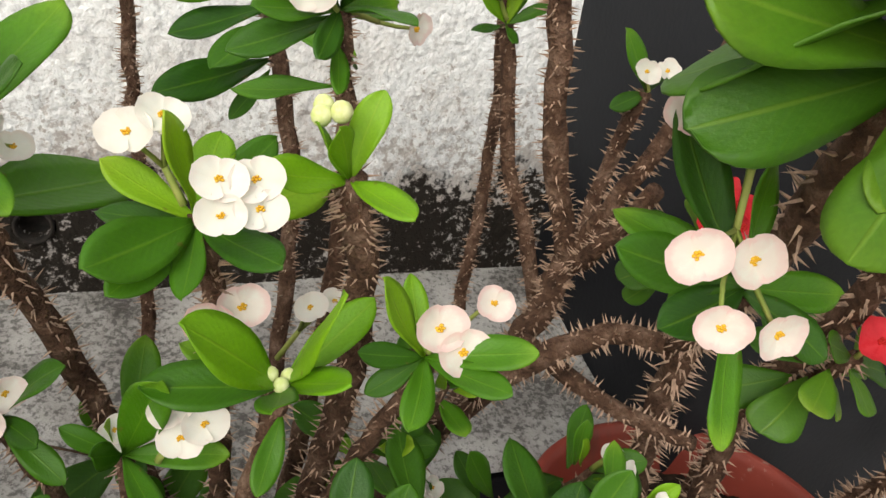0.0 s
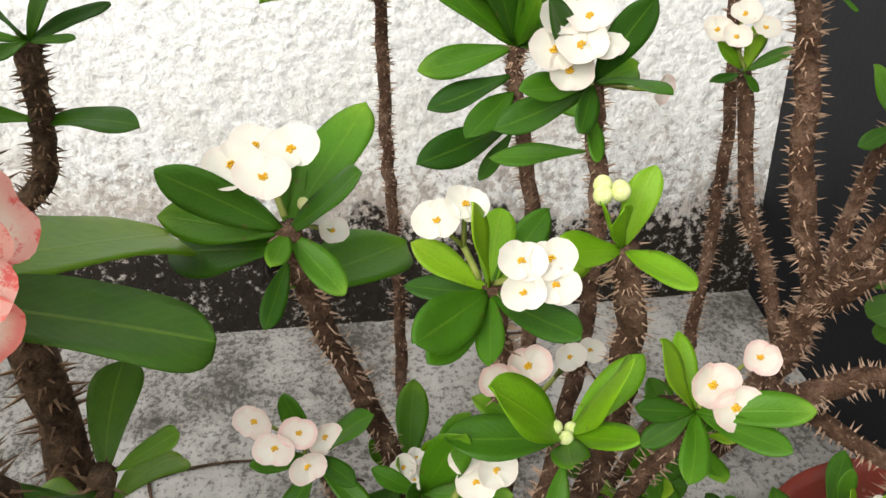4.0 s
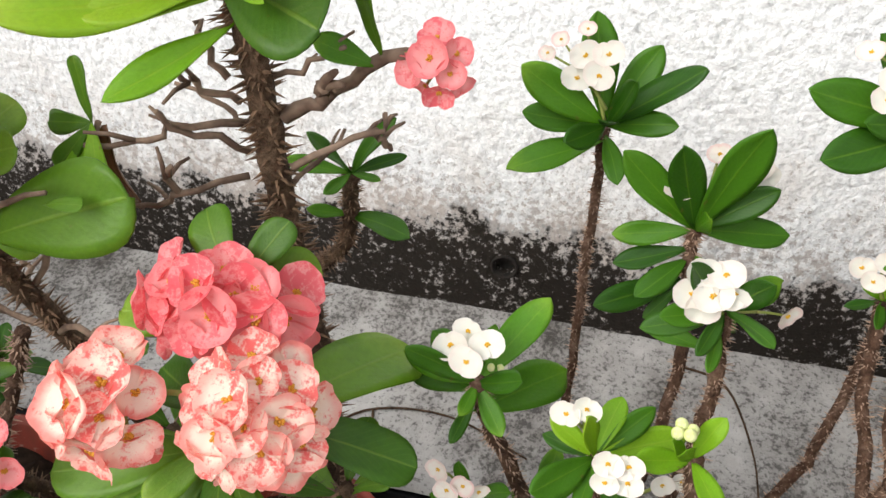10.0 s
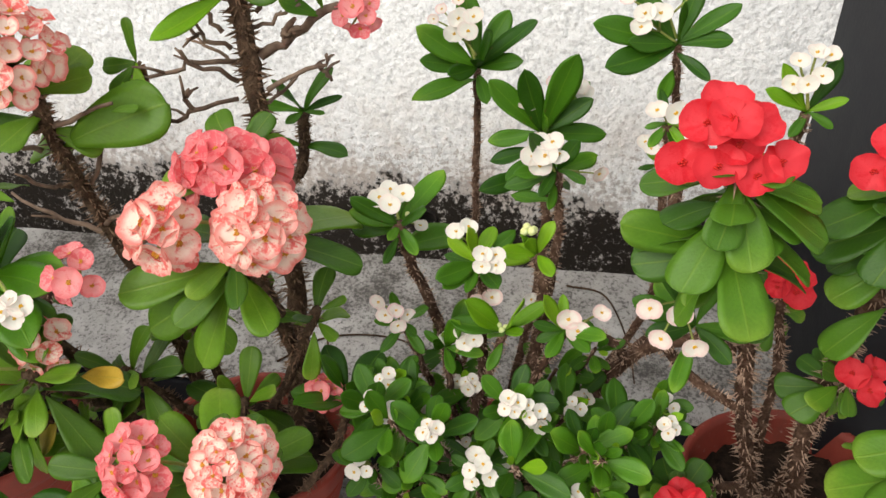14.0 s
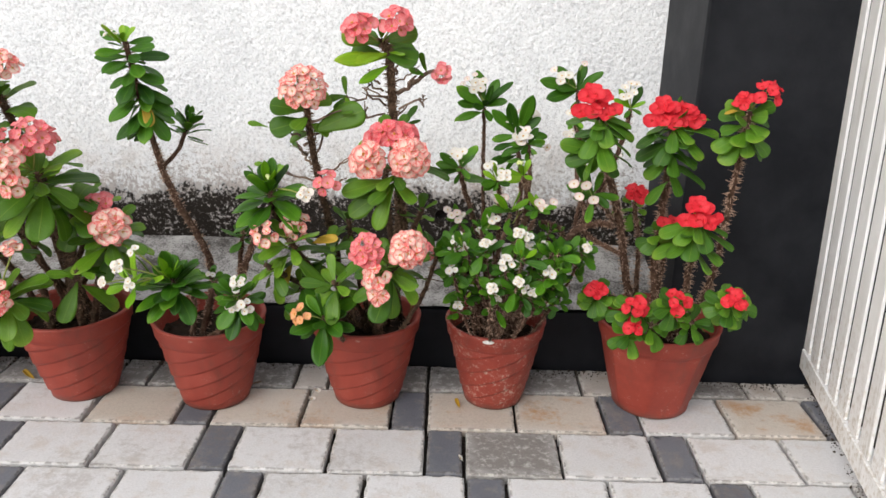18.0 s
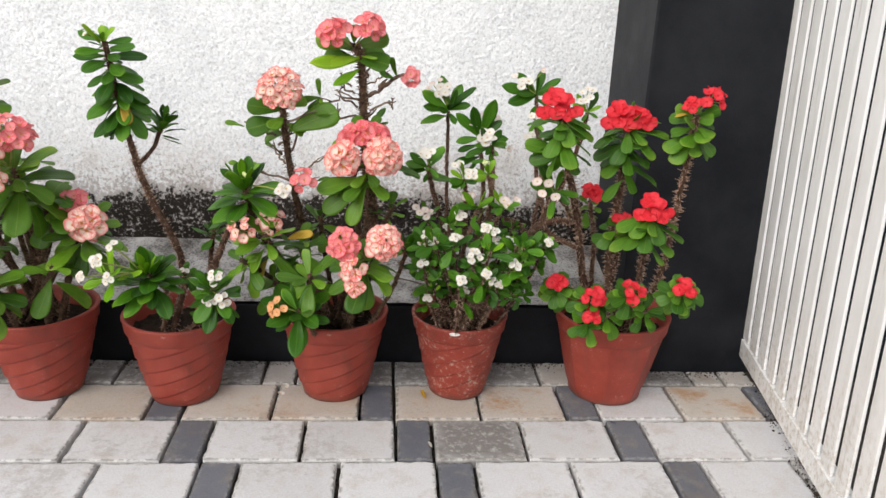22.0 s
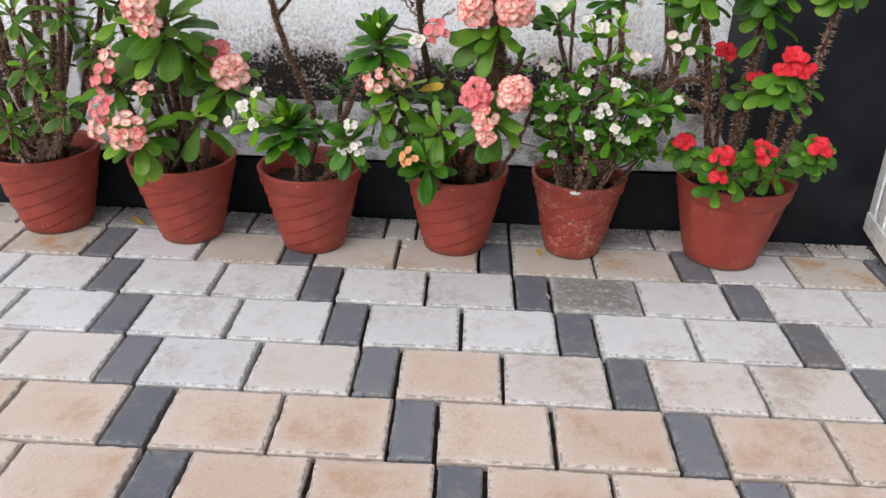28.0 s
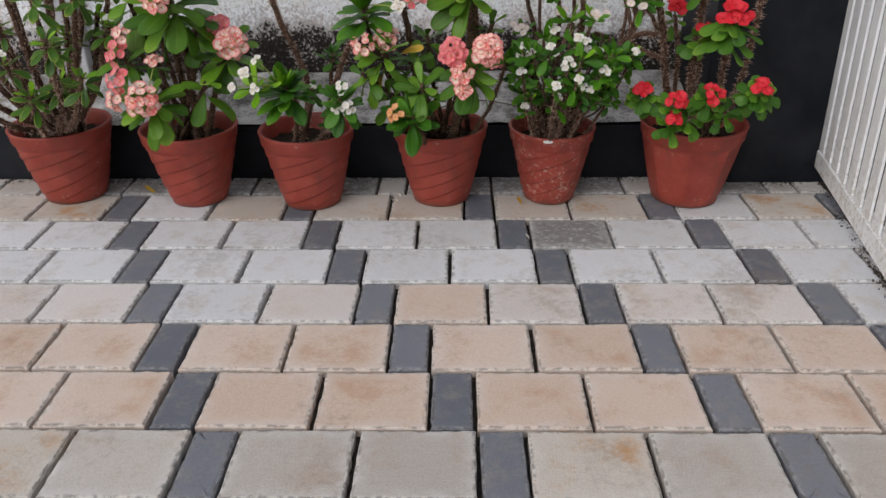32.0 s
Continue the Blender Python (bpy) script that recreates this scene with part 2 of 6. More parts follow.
def leaf_material(name, dark, light, tipc, edge=0.0):
    m, nt, b = material(name, 0.40, 0.36)
    u, v = uv_xy(nt)
    rnd = chance(nt)
    n = texnoise(nt, 5, 4, 0.6)
    col = mix(nt, calc(nt, "ADD", calc(nt, "MULTIPLY", rnd, 0.75), calc(nt, "MULTIPLY", n, 0.35)), dark, light)
    side = calc(nt, "ABSOLUTE", calc(nt, "SUBTRACT", u, 0.5))
    rib = maprange(nt, side, 0.035, 0.008)
    veins = nt.nodes.new("ShaderNodeTexWave")
    veins.wave_type = "BANDS"
    veins.bands_direction = "Y"
    veins.inputs["Scale"].default_value = 4.5
    veins.inputs["Distortion"].default_value = 1.2
    cb = nt.nodes.new("ShaderNodeCombineXYZ")
    nt.links.new(calc(nt, "ADD", v, calc(nt, "MULTIPLY", side, -0.55)), cb.inputs[1])
    nt.links.new(cb.outputs[0], veins.inputs["Vector"])
    col = mix(nt, calc(nt, "MULTIPLY", rib, 0.28), col, tipc)
    col = mix(nt, calc(nt, "MULTIPLY", maprange(nt, veins.outputs[1], 0.75, 1.0), 0.04), col, tipc)
    rim = maprange(nt, calc(nt, "ADD", side, calc(nt, "MULTIPLY", n, 0.12)), 0.44, 0.54)
    col = mix(nt, calc(nt, "MULTIPLY", rim, edge), col, tipc)
    worn = calc(nt, "MULTIPLY", maprange(nt, calc(nt, "ADD", v, calc(nt, "MULTIPLY", n, 0.3)), 0.85, 1.2), maprange(nt, rnd, 0.62, 0.95))
    col = mix(nt, calc(nt, "MULTIPLY", worn, 0.75), col, tipc)
    mott = texnoise(nt, 30, 4, 0.7)
    col = mix(nt, 0.35, col, ramp(nt, mott, [(0.3, grey(0.55)), (0.6, grey(1.0))]), "MULTIPLY")
    spot = maprange(nt, texnoise(nt, 9, 2, 0.5), 0.71, 0.76)
    col = mix(nt, calc(nt, "MULTIPLY", spot, 0.5), col, (0.16, 0.11, 0.03))
    nt.links.new(col, b.inputs["Base Color"])
    bump(nt, b, calc(nt, "ADD", calc(nt, "MULTIPLY", veins.outputs[1], 0.12), calc(nt, "ADD", rib, mott)), 0.25, 0.002)
    tr = nt.nodes.new("ShaderNodeBsdfTranslucent")
    nt.links.new(mix(nt, 0.5, col, tipc), tr.inputs[0])
    ms = nt.nodes.new("ShaderNodeMixShader")
    ms.inputs[0].default_value = 0.33
    nt.links.new(b.outputs[0], ms.inputs[1])
    nt.links.new(tr.outputs[0], ms.inputs[2])
    nt.links.new(ms.outputs[0], nt.nodes["Material Output"].inputs[0])
    return m


def petal_material(name, base, edge, mottle, amount, edge_amount, rough=0.55):
    m, nt, b = material(name, rough, 0.3)
    u, v = uv_xy(nt)
    rnd = chance(nt)
    n = texnoise(nt, 4.0, 4, 0.7)
    f = texnoise(nt, 11, 4, 0.75)
    shift = calc(nt, "ADD", n, calc(nt, "MULTIPLY", calc(nt, "SUBTRACT", rnd, 0.5), 0.22))
    patch = maprange(nt, calc(nt, "ADD", calc(nt, "MULTIPLY", shift, 0.6), calc(nt, "MULTIPLY", f, 0.4)), 0.41, 0.53)
    col = mix(nt, calc(nt, "MULTIPLY", patch, amount), base, mottle)
    rim = maprange(nt, calc(nt, "ADD", v, calc(nt, "MULTIPLY", n, 0.3)), 0.78, 1.12)
    rim = calc(nt, "MULTIPLY", rim, calc(nt, "ADD", 0.4, rnd))
    col = mix(nt, calc(nt, "MULTIPLY", rim, edge_amount), col, edge)
    nt.links.new(col, b.inputs["Base Color"])
    bump(nt, b, f, 0.15, 0.001)
    tr = nt.nodes.new("ShaderNodeBsdfTranslucent")
    nt.links.new(col, tr.inputs[0])
    ms = nt.nodes.new("ShaderNodeMixShader")
    ms.inputs[0].default_value = 0.3
    nt.links.new(b.outputs[0], ms.inputs[1])
    nt.links.new(tr.outputs[0], ms.inputs[2])
    nt.links.new(ms.outputs[0], nt.nodes["Material Output"].inputs[0])
    return m


def plain_material(name, c1, c2, scale=80, rough=0.6):
    m, nt, b = material(name, rough, 0.3)
    nt.links.new(ramp(nt, texnoise(nt, scale, 3, 0.6), [(0.35, c1), (0.65, c2)]), b.inputs["Base Color"])
    return m


def paver_material(name, c1, c2, stain, dark=False, blots=(13, 0.55)):
    m, nt, b = material(name, 0.85, 0.25)
    rnd = chance(nt)
    big = worldnoise(nt, 5, 5, 0.6)
    fine = worldnoise(nt, 220, 4, 0.75)
    col = mix(nt, calc(nt, "ADD", calc(nt, "MULTIPLY", rnd, 0.6), calc(nt, "MULTIPLY", big, 0.4)), c1, c2)
    blot = maprange(nt, worldnoise(nt, blots[0], 5, 0.7), 0.48, 0.68)
    col = mix(nt, calc(nt, "MULTIPLY", blot, blots[1]), col, stain)
    scr = maprange(nt, worldnoise(nt, 30, 4, 0.75, (1, 2.6, 1)), 0.66, 0.74)
    col = mix(nt, calc(nt, "MULTIPLY", scr, 0.4), col, tuple(v * 0.45 for v in c1))
    col = mix(nt, 0.42, col, ramp(nt, fine, [(0.3, grey(0.55)), (0.62, grey(1.05))]), "MULTIPLY")
    muck = maprange(nt, calc(nt, "ADD", worldnoise(nt, 2.6, 4, 0.65), calc(nt, "MULTIPLY", worldnoise(nt, 46, 4, 0.75), 0.55)), 0.80, 0.98)
    col = mix(nt, calc(nt, "MULTIPLY", muck, 0.34), col, (0.20, 0.15, 0.11))
    g = nt.nodes.new("ShaderNodeVertexColor")
    g.layer_name = "worn"
    sp = nt.nodes.new("ShaderNodeSeparateXYZ")
    nt.links.new(g.outputs[0], sp.inputs[0])
    pale = calc(nt, "MULTIPLY", sp.outputs[1], maprange(nt, worldnoise(nt, 24, 4, 0.65), 0.34, 0.62))
    col = mix(nt, calc(nt, "MULTIPLY", pale, 0.12 if dark else 0.45), col, tuple(min(0.9, v * 0.35 + 0.40) for v in c2) if not dark else (0.26, 0.26, 0.28))
    chip = calc(nt, "MULTIPLY", sp.outputs[0], maprange(nt, worldnoise(nt, 70, 4, 0.7), 0.36, 0.5))
    col = mix(nt, calc(nt, "MULTIPLY", chip, 0.25 if dark else 0.40), col, (0.42, 0.40, 0.37) if dark else (0.62, 0.59, 0.54))
    crack = calc(nt, "MULTIPLY", sp.outputs[0], maprange(nt, worldnoise(nt, 55, 4, 0.7), 0.45, 0.55))
    col = mix(nt, calc(nt, "MULTIPLY", crack, 0.6), col, (0.05, 0.042, 0.035))
    nt.links.new(col, b.inputs["Base Color"])
    bump(nt, b, calc(nt, "ADD", fine, calc(nt, "MULTIPLY", big, 0.4)), 0.5, 0.0025)
    return m


M_WALL = wall_material()
M_LEDGE = ledge_material()
M_BLACK = paint_material("black_gate_pillar_paint", (0.0054, 0.0062, 0.0090), 0.55)
M_BLACK.node_tree.nodes["Principled BSDF"].inputs["Specular IOR Level"].default_value = 0.22
M_GREYP = paint_material("grey_painted_pilaster", (0.36, 0.36, 0.37), 0.7)
M_GATE = gate_material()
M_POT = terracotta_material("red_terracotta_plastic", 0.0)
M_POT_SCUFFED = terracotta_material("scuffed_red_terracotta_plastic", 0.10)
M_SOIL = soil_material()
M_STEM = stem_material("brown_thorny_bark", (0.034, 0.018, 0.012), (0.125, 0.068, 0.044), (0.32, 0.21, 0.155))
M_STEM_DARK = stem_material("dark_brown_bark", (0.026, 0.016, 0.010), (0.095, 0.058, 0.036), (0.24, 0.155, 0.10))
M_THORN = thorn_material("pale_brown_thorn", (0.56, 0.38, 0.28))
M_THORN_DARK = thorn_material("dark_brown_thorn", (0.26, 0.16, 0.10))
M_TWIG = plain_material("dry_twig_bark", (0.10, 0.062, 0.045), (0.27, 0.19, 0.14), 40, 0.85)
M_STALK = plain_material("green_flower_stalk", (0.20, 0.26, 0.05), (0.30, 0.32, 0.09))
M_LEAF_W = leaf_material("deep_green_leaf", (0.008, 0.056, 0.006), (0.100, 0.290, 0.011), (0.24, 0.44, 0.03))
M_LEAF_WY = leaf_material("fresh_green_leaf", (0.14, 0.37, 0.010), (0.30, 0.53, 0.022), (0.42, 0.58, 0.05))
M_LEAF_P = leaf_material("broad_green_leaf", (0.016, 0.080, 0.007), (0.180, 0.370, 0.020), (0.33, 0.48, 0.06))
M_LEAF_R = leaf_material("rounded_green_leaf", (0.022, 0.095, 0.009), (0.130, 0.310, 0.020), (0.30, 0.45, 0.05))
M_LEAF_E = leaf_material("yellow_edged_green_leaf", (0.018, 0.070, 0.010), (0.080, 0.205, 0.020), (0.42, 0.48, 0.07), 0.7)
M_LEAF_Y = leaf_material("yellowed_leaf", (0.62, 0.34, 0.03), (0.55, 0.42, 0.06), (0.35, 0.36, 0.05))
M_LEAF_DRY = leaf_material("dry_brown_leaf", (0.16, 0.075, 0.036), (0.28, 0.14, 0.07), (0.26, 0.14, 0.07))
M_WHITE = petal_material("white_bract", (0.82, 0.81, 0.76), (0.85, 0.42, 0.44), (0.84, 0.80, 0.72), 0.4, 0.12)
M_BLUSH = petal_material("blush_white_bract", (0.84, 0.80, 0.74), (0.80, 0.30, 0.34), (0.84, 0.66, 0.62), 0.30, 0.30)
M_PINK = petal_material("salmon_pink_bract", (0.84, 0.16, 0.15), (0.80, 0.13, 0.12), (0.95, 0.77, 0.67), 1.0, 0.60)
M_CORAL = petal_material("coral_pink_bract", (0.82, 0.145, 0.175), (0.78, 0.10, 0.13), (0.91, 0.46, 0.45), 0.65, 0.4)
M_RED = petal_material("scarlet_bract", (0.72, 0.020, 0.036), (0.60, 0.012, 0.024), (0.80, 0.055, 0.075), 0.6, 0.4)
M_ORANGE = petal_material("orange_pink_bract", (0.80, 0.34, 0.12), (0.75, 0.20, 0.14), (0.86, 0.55, 0.30), 0.6, 0.4)
M_EYE = plain_material("yellow_flower_centre", (0.62, 0.33, 0.015), (0.75, 0.48, 0.05), 300)
M_EYE_P = plain_material("amber_flower_centre", (0.55, 0.20, 0.02), (0.70, 0.40, 0.06), 300)
M_EYE_R = plain_material("crimson_flower_centre", (0.42, 0.006, 0.012), (0.60, 0.03, 0.02), 300)
M_BUD = plain_material("pale_green_bud", (0.55, 0.62, 0.22), (0.72, 0.74, 0.42), 200)
M_PAV_CREAM = paver_material("cream_grey_paver", (0.54, 0.53, 0.535), (0.71, 0.70, 0.715), (0.53, 0.465, 0.42))
M_PAV_PEACH = paver_material("peach_paver", (0.54, 0.40, 0.315), (0.65, 0.53, 0.455), (0.47, 0.305, 0.205), False, (6, 0.74))
M_PAV_BLUSH = paver_material("blush_cream_paver", (0.54, 0.475, 0.44), (0.68, 0.625, 0.60), (0.54, 0.415, 0.335), False, (5, 0.7))
M_PAV_RUST = paver_material("rust_stained_paver", (0.48, 0.42, 0.36), (0.57, 0.51, 0.455), (0.45, 0.25, 0.115), False, (6, 0.95))
M_PAV_SAND = paver_material("sandy_grey_paver", (0.39, 0.345, 0.31), (0.54, 0.49, 0.45), (0.40, 0.31, 0.245), False, (7, 0.6))
M_PAV_GREY = paver_material("stained_grey_paver", (0.175, 0.16, 0.152), (0.265, 0.248, 0.238), (0.52, 0.50, 0.48), False, (42, 0.8))
M_PAV_DARK = paver_material("charcoal_paver", (0.105, 0.110, 0.132), (0.215, 0.218, 0.245), (0.25, 0.225, 0.205), True)
M_SPLASH = plain_material("dried_white_splash", (0.62, 0.60, 0.56), (0.82, 0.81, 0.78), 60, 0.9)
M_PIPE = plain_material("sooty_drain_pipe", (0.010, 0.009, 0.008), (0.030, 0.024, 0.021), 70, 0.9)
M_CRUMB = plain_material("loose_dark_earth", (0.020, 0.016, 0.012), (0.095, 0.075, 0.058), 30, 0.95)
M_JOINT = plain_material("dark_joint_sand", (0.018, 0.015, 0.012), (0.060, 0.050, 0.042), 120, 0.95)


# ---- building helpers ----
def part(name, bm, mats, parent, label="", smooth=True):
    me = bpy.data.meshes.new(name)
    bm.to_mesh(me)
    bm.free()
    for m in (mats if isinstance(mats, (list, tuple)) else [mats]):
        me.materials.append(m)
    if smooth:
        for p in me.polygons:
            p.use_smooth = True
    ob = new(name, me)
    ob.parent = parent
    if label:
        tagged(ob, label)
    return ob


def structure(name, bm, mats, label, category, smooth=False):
    return tagged(part(name, bm, mats, None, "", smooth), label, category, "", "structure")


def add_box(bm, lo, hi, bevel=0.0, m=None):
    r = bmesh.ops.create_cube(bm, size=1.0)
    for v in r["verts"]:
        v.co = Vector([lo[i] + (v.co[i] + 0.5) * (hi[i] - lo[i]) for i in range(3)])
    if bevel:
        edges = {e for v in r["verts"] for e in v.link_edges}
        made = bmesh.ops.bevel(bm, geom=list(edges), offset=bevel, segments=2, affect="EDGES", profile=0.5)
        vs = {v for f in made["faces"] for v in f.verts} | {v for v in r["verts"] if v.is_valid}
    else:
        vs = set(r["verts"])
    if m is not None:
        for v in vs:
            v.co = m @ v.co


def tube(bm, pts, r0, r1, sides=8, wob=0.0, mat=0):
    """A tapered tube along points."""
    rings = []
    n = len(pts)
    ref = Vector((0.31, 0.87, 0.13)).normalized()
    for i, p in enumerate(pts):
        d = (pts[min(i + 1, n - 1)] - pts[max(i - 1, 0)]).normalized()
        a = d.cross(ref).normalized()
        b = d.cross(a)
        r = r0 + (r1 - r0) * i / (n - 1)
        ring = []
        for k in range(sides):
            t = 2 * math.pi * k / sides
            rr = r * (1 + wob * random.uniform(-1, 1))
            ring.append(bm.verts.new(p + a * (math.cos(t) * rr) + b * (math.sin(t) * rr)))
        rings.append(ring)
    for q, s in zip(rings, rings[1:]):
        for k in range(sides):
            f = bm.faces.new((q[k], q[(k + 1) % sides], s[(k + 1) % sides], s[k]))
            f.material_index = mat
    for ring in (rings[0][::-1], rings[-1]):
        f = bm.faces.new(ring)
        f.material_index = mat


def curve_points(ctrl, n):
    """Catmull-Rom through the control points."""
    c = [Vector(p) for p in ctrl]
    c = [c[0] * 2 - c[1]] + c + [c[-1] * 2 - c[-2]]
    seg = len(c) - 3
    out = []
    for i in range(n):
        f = i / (n - 1) * seg
        k = min(int(f), seg - 1)
        t = f - k
        a, b, d, e = c[k:k + 4]
        out.append(0.5 * (2 * b + (d - a) * t + (2 * a - 5 * b + 4 * d - e) * t * t + (3 * b - a - 3 * d + e) * t ** 3))
    return out


def leaf_mesh(name, mat, width, droop, fold, point, seed):
    """An obovate blade 1 long along +y with a folded midrib and a thin underside."""
    rnd = random.Random(seed)
    me = bpy.data.meshes.new(name)
    rows, cols = 13, 7
    verts, uvs = [], []
    wave = rnd.uniform(0, 6)
    skew = rnd.uniform(-0.10, 0.10)
    for i in range(rows):
        v = 1 - (1 - i / (rows - 1)) ** 1.7
        prof = (v ** 0.8) * (1 - v ** point) ** (0.5 if point > 3.5 else 0.75) * (1.28 if point > 3.5 else 1.62)
        w = max(width * 0.5 * prof, 0.010)
        for j in range(cols):
            u = j / (cols - 1) * 2 - 1
            x = u * w + skew * v * v
            y = v - 0.12 * droop * v * v
            z = fold * abs(u) ** 1.4 * w * (1 - 0.4 * v) - droop * v * v * 0.45 + 0.05 * v
            z += 0.022 * math.sin(wave + v * 8 + u * 2.2) * abs(u) + 0.010 * math.sin(wave * 2 + v * 5)
            verts.append((x, y, z))
            uvs.append((j / (cols - 1), v))
    n = len(verts)
    under = [(x, y, z - 0.010) for x, y, z in verts]
    faces = []
    for i in range(rows - 1):
        for j in range(cols - 1):
            a = i * cols + j
            faces.append((a, a + 1, a + cols + 1, a + cols))
            faces.append((n + a + cols, n + a + cols + 1, n + a + 1, n + a))
    rim = [i for i in range(cols)] + [i * cols + cols - 1 for i in range(1, rows)] + [(rows - 1) * cols + j for j in range(cols - 2, -1, -1)] + [i * cols for i in range(rows - 2, 0, -1)]
    for a, b in zip(rim, rim[1:] + rim[:1]):
        faces.append((b, a, n + a, n + b))
    me.from_pydata(verts + under, [], faces)
    layer = me.uv_layers.new(name="UVMap")
    for lo in me.loops:
        layer.data[lo.index].uv = uvs[lo.vertex_index % n]
    me.materials.append(mat)
    for p in me.polygons:
        p.use_smooth = True
    return me


def leaf_set(name, mat, width, fold, point, droops=(0.1, 0.35, 0.6, 0.9)):
    return [leaf_mesh(name, mat, width * (0.92 + 0.06 * k), d, fold, point, 11 * k + 3) for k, d in enumerate(droops)]


def flower_mesh(name, mat, eye, seed, cup=0.18, full=1.0, ruffle=0.045):
    """Two rounded bracts that overlap round a small cup, 1 across, facing +z."""
    rnd = random.Random(seed)
    me = bpy.data.meshes.new(name)
    verts, faces, uvs, mats = [], [], [], []
    for s in (0, 1):
        turn = math.pi * s + rnd.uniform(-0.12, 0.12)
        lift = 0.012 * s
        rings, seg = 5, 18
        base = len(verts)
        for i in range(rings):
            f = 0.06 + 0.94 * i / (rings - 1)
            for k in range(seg + 1):
                a = (k / seg - 0.5) * math.radians(204)
                r = 0.53 * full * (1 + 0.06 * math.cos(a) - 0.03 * math.exp(-(a * 4) ** 2) - 0.20 * max(0, (abs(a) - 1.1) / 0.68) ** 2) * (1 + 0.02 * rnd.uniform(-1, 1))
                x, y = r * f * math.cos(a), r * f * math.sin(a) * 1.0
                z = cup * f * f * (0.6 + 0.4 * math.cos(a)) + lift * 1.0 + ruffle * math.sin(3 * a + s * 2 + seed) * f * f + 0.5 * ruffle * math.sin(7 * a + seed * 1.7) * f * f * f
                z += 0.05 * (k / seg - 0.5) * f
                c, d = math.cos(turn), math.sin(turn)
                verts.append((x * c - y * d, x * d + y * c, z))
                uvs.append((k / seg, f))
        w = seg + 1
        for i in range(rings - 1):
            for k in range(seg):
                a = base + i * w + k
                faces.append((a, a + w, a + w + 1, a + 1))
                mats.append(0)
    for k in range(6):
        a = k * math.pi / 3 + rnd.uniform(-0.2, 0.2)
        rr = 0.062 if k < 5 else 0.0
        cx, cy, r, h = rr * math.cos(a), rr * math.sin(a), 0.042, 0.10
        b = len(verts)
        for j in range(5):
            t = 2 * math.pi * j / 5
            verts.append((cx + r * math.cos(t), cy + r * math.sin(t), 0.0))
            uvs.append((0, 0))
        for j in range(5):
            t = 2 * math.pi * j / 5
            verts.append((cx * 1.15 + r * 0.7 * math.cos(t), cy * 1.15 + r * 0.7 * math.sin(t), h * 0.8))
            uvs.append((0, 0))
        verts.append((cx * 1.15, cy * 1.15, h))
        uvs.append((0, 0))
        for j in range(5):
            faces.append((b + j, b + (j + 1) % 5, b + 5 + (j + 1) % 5, b + 5 + j))
            faces.append((b + 5 + j, b + 5 + (j + 1) % 5, b + 10))
            mats += [1, 1]
    me.from_pydata(verts, [], faces)
    layer = me.uv_layers.new(name="UVMap")
    for lo in me.loops:
        layer.data[lo.index].uv = uvs[lo.vertex_index]
    me.materials.append(mat)
    me.materials.append(eye)
    for p, mi in zip(me.polygons, mats):
        p.material_index = mi
        p.use_smooth = True
    return me


LEAF = {
    "white": leaf_set("leaf", M_LEAF_W, 0.47, 0.24, 3.3, (-0.20, 0.0, 0.18, 0.40)),
    "fresh": leaf_set("leaf", M_LEAF_WY, 0.47, 0.26, 3.3, (-0.25, 0.0, 0.15, 0.35)),
    "pink": leaf_set("leaf", M_LEAF_P, 0.46, 0.16, 5.0, (0.1, 0.3, 0.5, 0.85)),
    "red": leaf_set("leaf", M_LEAF_R, 0.62, 0.12, 6.0, (0.05, 0.15, 0.3, 0.5)),
    "edged": leaf_set("leaf", M_LEAF_E, 0.38, 0.22, 3.2, (0.0, 0.2, 0.4, 0.7)),
    "spoon": leaf_set("leaf", M_LEAF_P, 0.66, 0.14, 6.0, (0.15, 0.4, 0.6, 0.8)),
    "dry": leaf_set("leaf", M_LEAF_DRY, 0.62, 0.5, 4.0, (0.2, 0.5, 0.8, 1.1)),
    "yellow": leaf_set("leaf", M_LEAF_Y, 0.40, 0.25, 4.0),
}
FLOWER = {
    "white": [flower_mesh("flower", M_WHITE, M_EYE, k) for k in range(4)],
    "blush": [flower_mesh("flower", M_BLUSH, M_EYE, k + 4) for k in range(4)],
    "pink": [flower_mesh("flower", M_PINK, M_EYE_P, k + 8, 0.24, 1.0, 0.06) for k in range(5)],
    "coral": [flower_mesh("flower", M_CORAL, M_EYE_P, k + 16, 0.28) for k in range(4)],
    "red": [flower_mesh("flower", M_RED, M_EYE_R, k + 24, 0.16, 1.04, 0.085) for k in range(4)],
    "orange": [flower_mesh("flower", M_ORANGE, M_EYE_P, k + 32) for k in range(2)],
}


def frame_of(y, z):
    """A turn whose y axis is y and whose z axis lies near z."""
    y = y.normalized()
    x = y.cross(z)
    if x.length < 1e-4:
        x = y.cross(Vector((0.3, 0.2, 1)))
    x.normalize()
    zz = x.cross(y)
    return Matrix((x, y, zz)).transposed().to_4x4()


def place(name, me, parent, m):
    ob = new(name, me)
    ob.parent = parent
    ob.matrix_basis = m
    return ob


